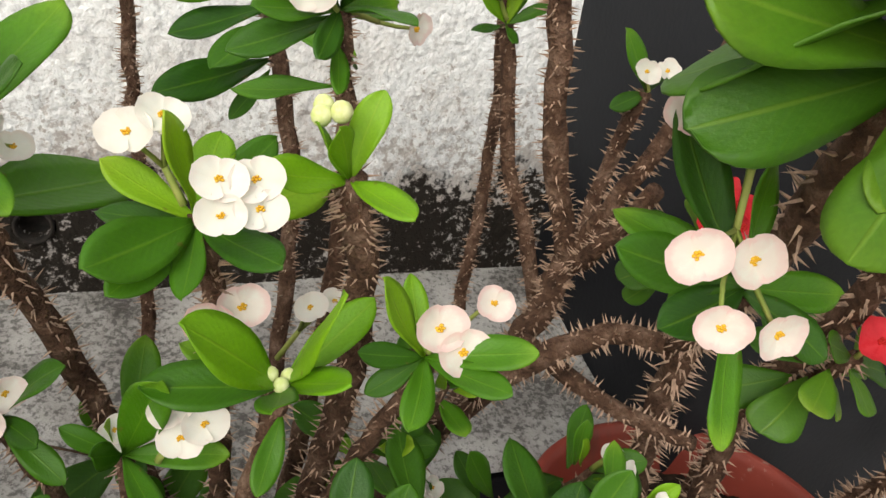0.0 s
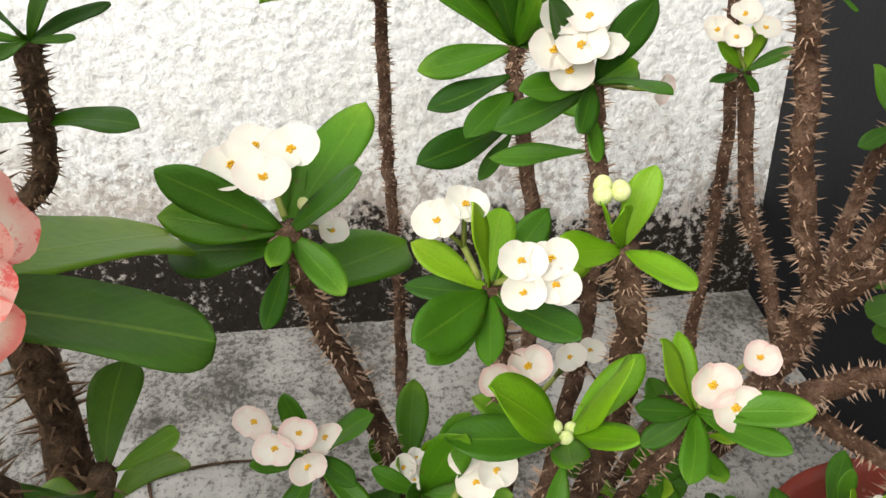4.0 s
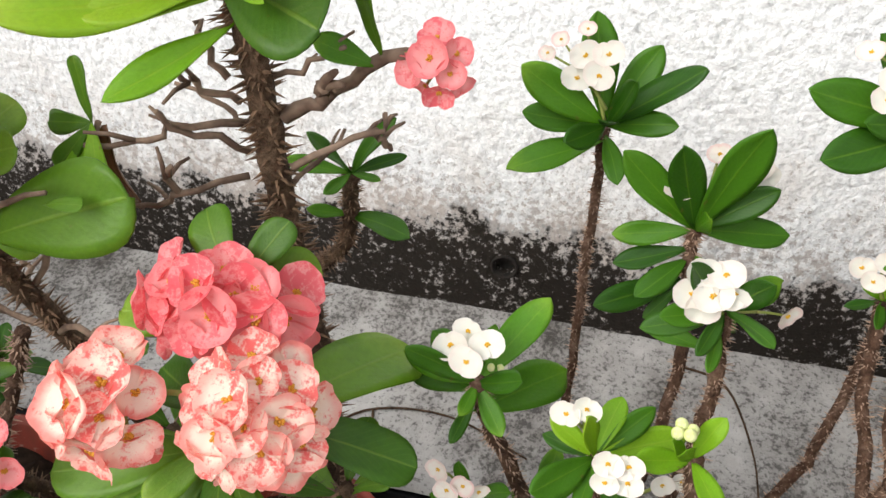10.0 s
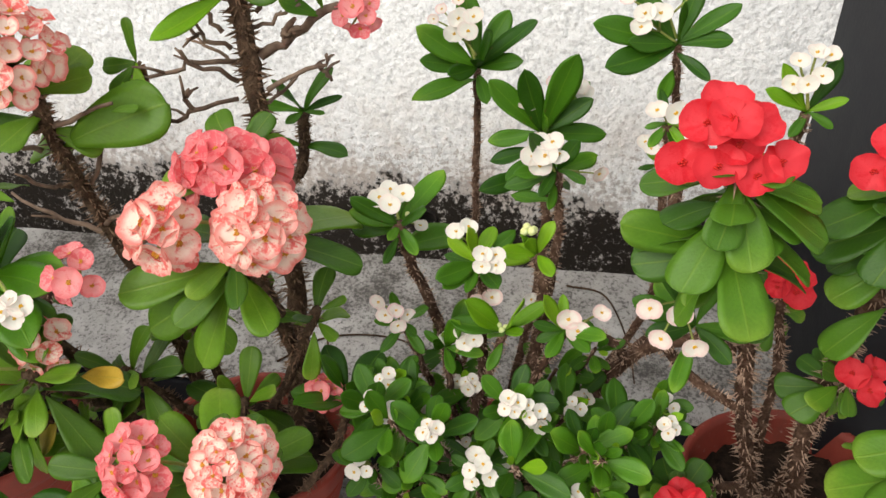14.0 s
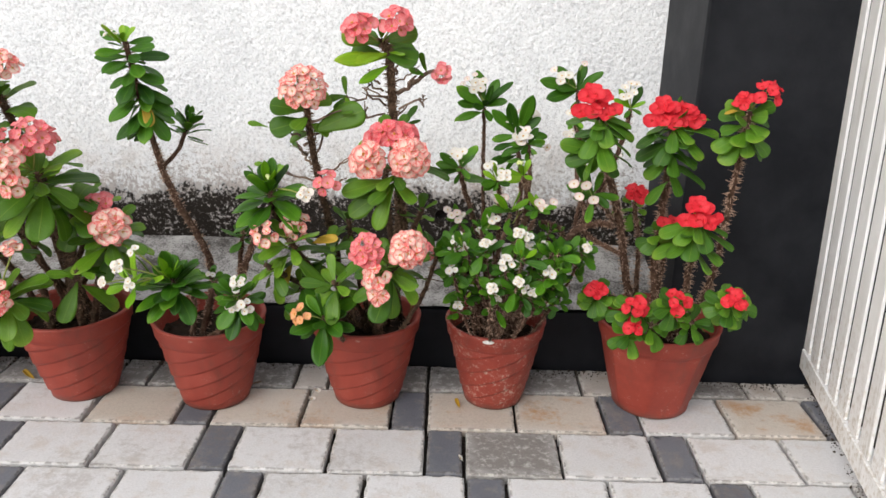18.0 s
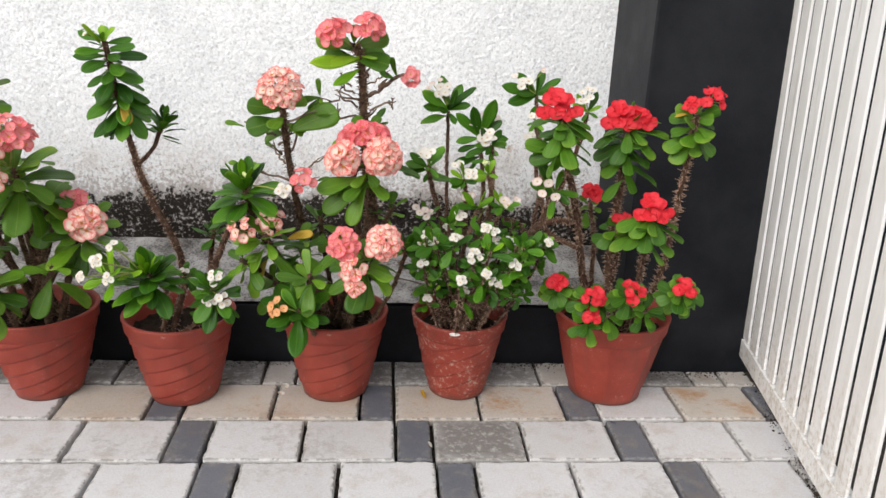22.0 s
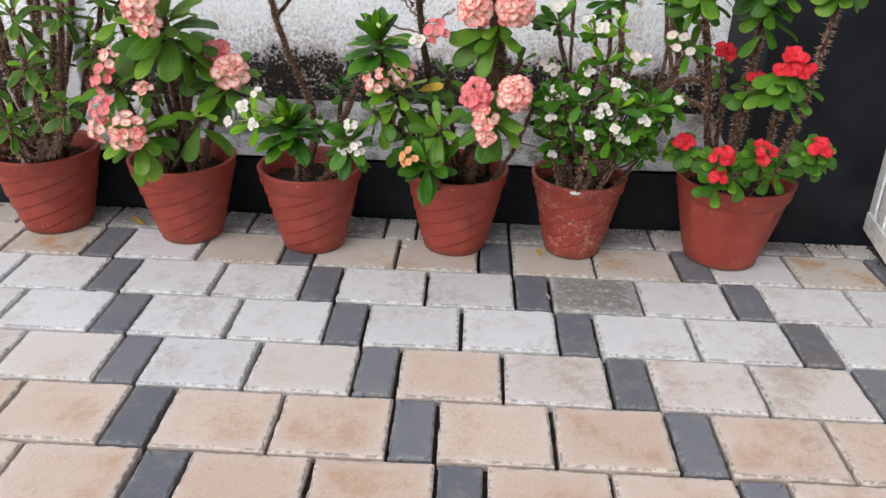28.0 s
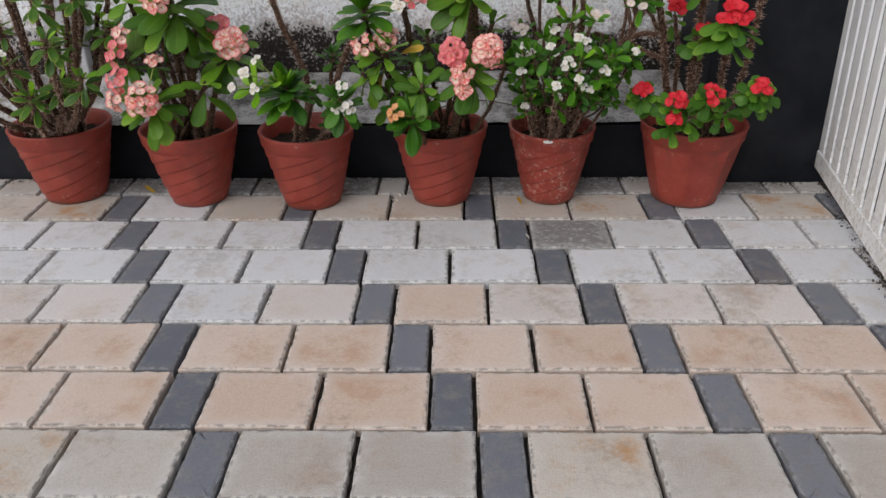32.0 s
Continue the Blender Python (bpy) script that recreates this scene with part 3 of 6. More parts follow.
class Plant:
    """One potted plant: an empty at the pot's foot that holds the pot, the soil, the stems and the flower clusters."""

    def __init__(self, x, y, label, leaf, flower, seed, stem=M_STEM, thorn=M_THORN, grow=1.2, dense=1.3, thin=0.8):
        self.root = tagged(new("potted_plant"), label, "potted plant", "potted plants along the wall")
        self.root.location = (x, y, 0)
        self.o = Vector((x, y, 0))
        self.leaf, self.flower = leaf, flower
        self.rnd = random.Random(seed)
        self.bark, self.spine = stem, thorn
        self.grow, self.dense, self.thin = grow, dense, thin

    def soil_point(self, dx=None, dy=None):
        r = self.rnd
        if dx is None:
            dx, dy = r.uniform(-0.06, 0.06), r.uniform(-0.06, 0.06)
        return self.o + Vector((dx, dy, 0.205))

    def stem(self, pts, r0=0.012, r1=0.008, thorns=190, size=0.012, sides=9):
        """A thorny stem through points of the place."""
        r = self.rnd
        r0, r1, thorns = r0 * self.thin, r1 * self.thin, thorns * 2.6
        ctrl = [Vector(p) - self.o for p in pts]
        length = sum((b - a).length for a, b in zip(ctrl, ctrl[1:]))
        n = max(8, int(length / 0.016))
        line = curve_points(ctrl, n)
        line = [p + Vector((r.uniform(-1, 1), r.uniform(-1, 1), 0)) * 0.0016 for p in line]
        bm = bmesh.new()
        random.seed(r.random())
        tube(bm, line, r0, r1, sides, 0.10)
        ob = part("stem", bm, self.bark, self.root)
        if thorns:
            bm = bmesh.new()
            for _ in range(int(length * thorns)):
                f = r.random() * (n - 1.001)
                k = int(f)
                p = line[k].lerp(line[k + 1], f - k)
                d = (line[k + 1] - line[k]).normalized()
                a = d.cross(Vector((r.uniform(-1, 1), r.uniform(-1, 1), r.uniform(-1, 1)))).normalized()
                rad = r0 + (r1 - r0) * f / n
                tip = p + a * (rad + size * r.uniform(0.45, 1.1)) + d * (size * r.uniform(-0.25, 0.3))
                b1 = d.cross(a)
                w = size * 0.085
                foot = p + a * rad * 0.85
                vs = [bm.verts.new(foot + b1 * w + d * w), bm.verts.new(foot - b1 * w + d * w), bm.verts.new(foot - d * w * 1.5)]
                top = bm.verts.new(tip)
                for q in range(3):
                    bm.faces.new((vs[q], vs[(q + 1) % 3], top))
            part("thorn", bm, self.spine, ob, "fine sharp thorns", False)["kind"] = "stuff"
        return ob, line

    def leaves(self, stem, tip, axis, n, length, span=0.03, wide=(112, 22), kind=None, start=None, young=0):
        """A rosette of n leaves round the last span of a stem."""
        r = self.rnd
        n, length = round(n * self.dense), length * self.grow
        tip = Vector(tip) - self.o
        axis = Vector(axis).normalized()
        ref = axis.cross(Vector((0.2, 1, 0.1))).normalized()
        az = r.uniform(0, 6.28) if start is None else start
        key0 = kind or self.leaf
        for i in range(n):
            f = i / max(n - 1, 1)
            az += 2.39996 + r.uniform(-0.25, 0.25)
            side = (Matrix.Rotation(az, 3, axis) @ ref).normalized()
            ang = radians(wide[0] + (wide[1] - wide[0]) * f + r.uniform(-15, 15))
            d = side * math.sin(ang) + axis * math.cos(ang)
            d.z -= (0.02 if key0 in ("white", "fresh") else 0.10) * (1 - f)
            nrm = axis * math.sin(ang) - side * math.cos(ang)
            nrm = nrm + Vector((r.uniform(-0.25, 0.25), r.uniform(-0.25, 0.25), 0.15))
            s = length * r.uniform(0.66, 1.14) * (1 - 0.42 * f * f)
            key = kind or self.leaf
            if young and i >= n - young:
                key = "fresh"
            me = r.choice(LEAF[key])
            at = tip - axis * (span * (1 - f)) + side * 0.005
            m = Matrix.Translation(at) @ frame_of(d, nrm) @ Matrix.Diagonal((s * r.uniform(0.9, 1.1), s, s, 1))
            place("leaf", me, stem, m)

    def spray(self, stem, hub, tips, kind=None, span=0.015, fresh=0, wide=1.0, face=(0, -0.62, 0.80), loose=0.3, rise=0.02):
        """Leaves that spring from the last span of a stem below hub, each to its own tip."""
        r = self.rnd
        hub = Vector(hub)
        for i, tip in enumerate(tips):
            tip = Vector(tip)
            base = hub - Vector((0, 0, min(span, max(0.0, hub.z - tip.z - rise))))
            d = tip - base
            nrm = Vector(face) if face else Vector((d.x, d.y, 0)).normalized() * 0.8 + Vector((0, -0.25, 0.6))
            nrm = nrm + Vector((r.uniform(-1.3, 1.3), r.uniform(-1, 1), r.uniform(-1, 1))) * loose
            key = "fresh" if i < fresh else kind or self.leaf
            s = d.length * 1.05
            w = s * wide * (0.76 if key in ("white", "fresh") else 0.95) * r.uniform(0.9, 1.1)
            m = Matrix.Translation(base - self.o) @ frame_of(d, nrm) @ Matrix.Diagonal((w, s, s, 1))
            place("leaf", LEAF[key][r.choice((0, 1, 1, 2))], stem, m)

    def blooms(self, foot, spots, size, face=(0, -0.85, 0.5), kind=None, tilt=0.22):
        """A loose flower head: one flower on a short stalk at each spot, all turned about the same way."""
        r = self.rnd
        foot = Vector(foot) - self.o
        spots = [Vector(q) - self.o for q in spots]
        mid = sum(spots, Vector()) / len(spots)
        fork = foot.lerp(mid, 0.55) - Vector(face) * size * 0.4
        bm = bmesh.new()
        tube(bm, curve_points([foot, foot.lerp(fork, 0.5), fork], 5), 0.0019, 0.0016, 5)
        for q in spots:
            tube(bm, [fork, fork.lerp(q, 0.6) - Vector(face) * size * 0.2, q - Vector(face) * size * 0.04], 0.0014, 0.0011, 4)
        ob = part("flower_head", bm, M_STALK, self.root)
        for q in spots:
            d = Vector(face) + (q - mid) * 6.0 + Vector((r.uniform(-tilt, tilt), r.uniform(-tilt, tilt), r.uniform(-tilt, tilt)))
            turn = d.to_track_quat("Z", "Y").to_matrix().to_4x4()
            k = size * r.uniform(0.92, 1.08)
            place("flower", r.choice(FLOWER[kind or self.flower]), ob, Matrix.Translation(q) @ turn @ Matrix.Rotation(r.uniform(-0.5, 0.5) + math.pi * r.randrange(2), 4, "Z") @ Matrix.Diagonal((k * 1.12, k * 0.95, k, 1)))
        return ob

    def column(self, stem, line, span, n, length, kind, low=-0.75, high=0.75):
        """Leaves all along the last span of a stem: the upper ones rise, the lower ones hang."""
        r = self.rnd
        az = r.uniform(0, 6.28)
        tail = [p for p in line if (line[-1] - p).length < span]
        for i in range(n):
            f = i / (n - 1)
            az += 2.39996 + r.uniform(-0.3, 0.3)
            k = f * (len(tail) - 1.001)
            at = tail[int(k)].lerp(tail[int(k) + 1], k - int(k))
            side = Vector((math.cos(az), math.sin(az), 0))
            d = side * (1 - 0.35 * abs(0.5 - f)) + Vector((0, 0, low + (high - low) * f ** 1.3 + r.uniform(-0.2, 0.2)))
            nrm = Vector((0, -0.55, 0.55)) + side * 0.6
            s = length * r.uniform(0.75, 1.12) * (1 - 0.15 * f * f)
            m = Matrix.Translation(at + side * 0.004) @ frame_of(d, nrm) @ Matrix.Diagonal((s, s, s, 1))
            place("leaf", r.choice(LEAF[kind]), stem, m)

    def cluster(self, foot, centre, axis, n, size, radius, cover=0.62, kind=None, flat=1.0):
        """A head of n flowers on short stalks, on a dome round centre."""
        r = self.rnd
        foot, centre = Vector(foot) - self.o, Vector(centre) - self.o
        axis = Vector(axis).normalized()
        a = axis.cross(Vector((0.1, 0.3, 1.0)))
        a = a.normalized() if a.length > 1e-3 else Vector((1, 0, 0))
        b = axis.cross(a)
        if n < 9:
            radius = min(radius, size * (0.60 if n < 5 else 0.92))
        spots = []
        turn = r.uniform(0, 6.28)
        for i in range(n):
            c = 0.62 if 1 < n < 5 else 1 - (i + 0.5) / n * 2 * cover
            s = math.sqrt(max(0, 1 - c * c))
            t = (i * 6.2832 / n if n < 5 else i * 2.39996) + turn
            d = axis * c + (a * math.cos(t) + b * math.sin(t)) * s
            d = d.normalized()
            lump = 1.0 + (0.16 * noise.noise(d * 2.4 + Vector((turn, n, 0.0))) if n > 9 else 0.0)
            spots.append((centre + (axis * (d.dot(axis) * flat) + (d - axis * d.dot(axis))) * radius * lump * r.uniform(0.90, 1.06), d))
        bm = bmesh.new()
        hub = centre - axis * radius * 0.35
        tube(bm, curve_points([foot, foot.lerp(hub, 0.5) + Vector((0, 0, 0.004)), hub], 5), 0.0022, 0.0018, 5)
        for p, d in spots:
            tube(bm, [hub, hub.lerp(p, 0.55), p - d * size * 0.02], 0.0013, 0.0011, 4)
        ob = part("flower_head", bm, M_STALK, self.root)
        for p, d in spots:
            d = (d + axis * (1.7 if n < 6 else 0.9 if n < 9 else 0.55) + Vector((r.uniform(-0.26, 0.26), r.uniform(-0.26, 0.26), r.uniform(-0.2, 0.3)))).normalized()
            q = d.to_track_quat("Z", "Y").to_matrix().to_4x4()
            s = size * r.uniform(0.74, 1.10)
            m = Matrix.Translation(p) @ q @ Matrix.Rotation(r.uniform(0, 6.28), 4, "Z") @ Matrix.Diagonal((s, s, s, 1))
            place("flower", r.choice(FLOWER[kind or self.flower]), ob, m)
        return ob

    def buds(self, centre, n, size=0.007):
        """A few round unopened buds."""
        centre = Vector(centre) - self.o
        for i in range(n):
            bm = bmesh.new()
            bmesh.ops.create_icosphere(bm, subdivisions=2, radius=size)
            for v in bm.verts:
                v.co.z *= 1.12
            ob = part("bud", bm, M_BUD, self.root)
            t = i * 6.283 / n + 0.5
            ob.location = centre + Vector((math.cos(t) * size * 1.25, math.sin(t) * size * 1.1, 0.002 * (i % 2)))

    def twig(self, pts, r0=0.0035, r1=0.0018):
        r = self.rnd
        bm = bmesh.new()
        line = curve_points([Vector(p) - self.o for p in pts], 9)
        kink = [p + Vector((r.uniform(-1, 1), r.uniform(-1, 1), r.uniform(-1, 1))) * 0.0035 for p in line[1:]]
        line = line[:1] + kink
        tube(bm, line, r0, r1, 6, 0.15)
        for k in (4, 6):
            if r.random() < 0.6:
                d = (line[k] - line[k - 2]).normalized() + Vector((r.uniform(-1, 1), r.uniform(-1, 1), r.uniform(-0.4, 1.0))) * 0.8
                e = line[k] + d.normalized() * r.uniform(0.012, 0.035)
                tube(bm, [line[k], line[k].lerp(e, 0.5) + Vector((0, 0, 0.002)), e], r1 * 1.1, r1 * 0.6, 5, 0.15)
        return part("twig", bm, M_TWIG, self.root, "bare dry twig")

    def single_leaf(self, stem, at, d, nrm, length, kind=None, k=1):
        m = Matrix.Translation(Vector(at) - self.o) @ frame_of(Vector(d), Vector(nrm)) @ Matrix.Diagonal((length, length, length, 1))
        return place("leaf", LEAF[kind or self.leaf][k], stem, m)


def pot_parts(plant, seed, faceted=False, mat=M_POT, rim=0.158, foot=0.098, tall=0.255):
    """A flower pot with a rolled collar and slanting ridges, and the soil in it."""
    rnd = random.Random(seed)
    bm = bmesh.new()
    prof = [(0.0, foot * 0.93), (0.004, foot), (0.016, foot * 1.015)]
    steps = 72
    for i in range(1, steps + 1):
        f = i / steps
        prof.append((0.016 + (tall * 0.79 - 0.016) * f, foot * 1.015 + (rim - 0.013 - foot * 1.015) * f ** 0.9))
    z1 = tall * 0.79
    prof += [(z1 + 0.006, rim - 0.009), (z1 + 0.014, rim - 0.004), (tall - 0.012, rim - 0.001), (tall - 0.004, rim + 0.002), (tall, rim - 0.001),
             (tall - 0.001, rim - 0.008), (tall - 0.012, rim - 0.012), (tall - 0.06, rim - 0.022)]
    sides = 112
    start = rnd.uniform(0, 6.28)
    rings = []
    for z, r in prof:
        ring = []
        for k in range(sides):
            t = 2 * math.pi * k / sides
            rr = r
            body = min(1, max(0, (z - 0.008) / 0.02)) * min(1, max(0, (z1 + 0.004 - z) / 0.012))
            if faceted:
                w = (t + start) % (math.pi / 4) - math.pi / 8
                rr = r * (1 + body * 0.9 * (math.cos(math.pi / 8) / math.cos(w) - 0.965))
            else:
                h = ((z - 0.0425 * (t + start)) / 0.044506) % 1.0
                rr = r + body * (0.0040 * (1 - h) - 0.0050 * math.exp(-((h - 0.05) / 0.07) ** 2))
            rr *= 1 + 0.004 * math.sin(2 * t + start)
            ring.append(bm.verts.new((rr * math.cos(t), rr * math.sin(t), z)))
        rings.append(ring)
    for a, b in zip(rings, rings[1:]):
        for k in range(sides):
            bm.faces.new((a[k], a[(k + 1) % sides], b[(k + 1) % sides], b[k]))
    bm.faces.new(rings[0][::-1])
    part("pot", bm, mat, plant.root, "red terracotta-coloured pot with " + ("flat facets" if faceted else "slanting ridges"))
    bm = bmesh.new()
    n = 26
    rad = rim - 0.020
    grid = {}
    for i in range(n + 1):
        for j in range(n + 1):
            u, v = i / n * 2 - 1, j / n * 2 - 1
            x, y = u * math.sqrt(1 - v * v / 2), v * math.sqrt(1 - u * u / 2)
            q = noise.noise(Vector((x * 6 + seed, y * 6, 0.3))) * 0.010 + noise.noise(Vector((x * 19, y * 19 + seed, 1.3))) * 0.006
            grid[i, j] = bm.verts.new((x * rad, y * rad, tall - 0.052 + q))
    for i in range(n):
        for j in range(n):
            bm.faces.new((grid[i, j], grid[i + 1, j], grid[i + 1, j + 1], grid[i, j + 1]))
    part("soil", bm, M_SOIL, plant.root, "dark crumbly soil")


# ---- wall, ledge, pillar, gate ----
WALL_Y, PLINTH_Y, LEDGE_Z, PILLAR_X, PILLAR_Y = 0.98, 0.655, 0.200, 0.608, 0.60


def rough_sheet(name, us, vs, point, mats, label, category):
    """A sheet of plaster with real relief over a grid of us by vs."""
    verts = [point(u, v) for v in vs for u in us]
    w = len(us)
    faces = [(j * w + i, j * w + i + 1, (j + 1) * w + i + 1, (j + 1) * w + i) for j in range(len(vs) - 1) for i in range(w - 1)]
    me = bpy.data.meshes.new(name)
    me.from_pydata(verts, [], faces)
    me.materials.append(mats)
    for p in me.polygons:
        p.use_smooth = True
    return tagged(new(name, me), label, category, "", "structure")


HOLE = (-0.066, 0.379)


def wall_point(x, z):
    d = noise.noise(Vector((x * 3, z * 3, 0))) * 0.004
    d += noise.noise(Vector((x * 62, z * 62, 4))) * 0.0014 + noise.noise(Vector((x * 130, z * 130, 9))) * 0.0008
    if z < 0.43 + 0.008 * math.sin(x * 9):
        d += 0.005 * min(1, (0.43 - z) / 0.03)
    if (x - HOLE[0]) ** 2 + (z - HOLE[1]) ** 2 < 0.019 ** 2:
        d = -0.017
    return (x, WALL_Y - d, z)


def ledge_point(x, y):
    d = noise.noise(Vector((x * 5, y * 5, 2))) * 0.004 + noise.noise(Vector((x * 40, y * 40, 5))) * 0.002
    r = max(0, PLINTH_Y + 0.012 - y)
    slope = (y - PLINTH_Y) / (WALL_Y - PLINTH_Y)
    return (x, y, LEDGE_Z + 0.088 * slope + d - r * r * 40)


xs = [-6, -4, -3, -2.4] + [-2.0 + 0.0055 * i for i in range(475)] + [0.62]
zs = [0.18] + [0.2 + 0.0055 * i for i in range(204)] + [1.5, 1.8, 2.2]
rough_sheet("wall_north", xs, zs, wall_point, M_WALL, "rough white plaster wall with black mould along its foot", "wall")
bm = bmesh.new()
rim = []
for y, rad in ((WALL_Y + 0.012, 0.022), (WALL_Y - 0.006, 0.0225), (WALL_Y - 0.010, 0.0215), (WALL_Y - 0.009, 0.0185), (WALL_Y + 0.012, 0.018), (WALL_Y + 0.013, 0.0)):
    rim.append([bm.verts.new((HOLE[0] + rad * math.cos(k * math.pi / 12), y, HOLE[1] + rad * math.sin(k * math.pi / 12))) for k in range(24 if rad else 1)])
for a, b in zip(rim, rim[1:]):
    for k in range(24):
        if len(b) > 1:
            bm.faces.new((a[k], a[(k + 1) % 24], b[(k + 1) % 24], b[k]))
        else:
            bm.faces.new((a[k], a[(k + 1) % 24], b[0]))
tagged(part("drain_pipe", bm, M_PIPE, None), "dark end of a drain pipe low in the white wall", "drain pipe")
bm = bmesh.new()
add_box(bm, (-6, WALL_Y + 0.02, 0), (0.62, WALL_Y + 0.2, 2.2))
structure("wall_core", bm, M_WALL, "back of the white plaster wall", "wall")
xs = [-6, -4, -3, -2.4] + [-2.0 + 0.012 * i for i in range(217)] + [0.606]
ys = [PLINTH_Y, PLINTH_Y + 0.006] + [PLINTH_Y + 0.012 * i for i in range(1, 29)]
rough_sheet("ledge", xs, ys, ledge_point, M_LEDGE, "weathered grey cement ledge along the wall foot", "ledge")
bm = bmesh.new()
add_box(bm, (-6, PLINTH_Y, -0.05), (PILLAR_X - 0.001, WALL_Y + 0.02, LEDGE_Z - 0.016), 0.004)
structure("plinth", bm, M_BLACK, "low black-painted plinth below the ledge", "plinth")
bm = bmesh.new()
add_box(bm, (PILLAR_X, PILLAR_Y, -0.05), (1.9, WALL_Y + 0.2, 2.2), 0.006)
structure("pillar", bm, M_BLACK, "matt black painted gate pillar beside the wall", "pillar")
bm = bmesh.new()
add_box(bm, (-1.71, WALL_Y - 0.05, LEDGE_Z - 0.01), (-1.58, WALL_Y + 0.05, 2.2), 0.005)
structure("pilaster", bm, M_GREYP, "narrow grey pilaster on the white wall", "pilaster")

GATE_M = Matrix.Translation((1.028, 0.665, 0)) @ Matrix.Rotation(radians(-99.3), 4, "Z") @ Matrix.Rotation(radians(1.7), 4, "X")


def gate():
    """An open gate leaf: a frame of flat tube filled with upright slats. Its own x runs along the leaf."""
    root = tagged(new("metal_gate"), "open white-painted metal gate with upright slats", "gate")
    root.matrix_basis = GATE_M
    long, low, high = 1.9, 0.05, 1.95

    def bar(name, lo, hi, label=""):
        bm = bmesh.new()
        add_box(bm, lo, hi, 0.002)
        return part(name, bm, M_GATE, root, label, False)

    bar("bottom_rail", (0, 0, low), (long, 0.04, low + 0.060), "white bottom rail with rust streaks")
    bar("top_rail", (0, 0, high - 0.06), (long, 0.04, high))
    bar("stile", (0, 0, low + 0.0625), (0.045, 0.04, high - 0.0605))
    bar("stile", (long - 0.045, 0, low + 0.0625), (long, 0.04, high - 0.0605))
    x = 0.054
    first = None
    while x < long - 0.08:
        if first is None:
            bm = bmesh.new()
            add_box(bm, (0, 0.004, low + 0.0635), (0.061, 0.012, high - 0.061), 0.002)
            first = part("slat", bm, M_GATE, root, "", False)
            first.location.x = x
        else:
            ob = place("slat", first.data, root, Matrix.Translation((x, 0, 0)))
        x += 0.0855
    bm = bmesh.new()
    add_box(bm, (-0.035, 0.01, 0.235), (0.004, 0.016, 0.262), 0.002)
    part("latch_plate", bm, M_TWIG, root, "small rusty latch plate", False)
    return root


gate()

# ---- the potted plants ----


def head(p, pts, n, length, span=0.03, flowers=0, fsize=0.018, radius=0.02, axis=None, r0=0.011, r1=0.007, thorns=190, wide=(98, 18), kind=None, fkind=None, lift=0.02, young=0, size=0.011, cover=0.45):
    """A stem with a rosette at its end and, if wanted, a flower cluster over it."""
    ob, line = p.stem(pts, r0, r1, thorns, size)
    tip = line[-1] + p.o
    ax = Vector(axis) if axis else (line[-1] - line[-3]).normalized() + Vector((0, -0.15, 0.35))
    ax.normalize()
    if n:
        p.leaves(ob, tip, ax, n, length, span, wide, kind, None, young)
    if flowers:
        p.cluster(tip, tip + ax * lift, ax + Vector((0, -0.35, 0.25)), flowers, fsize, radius, cover, fkind)
    return ob, tip


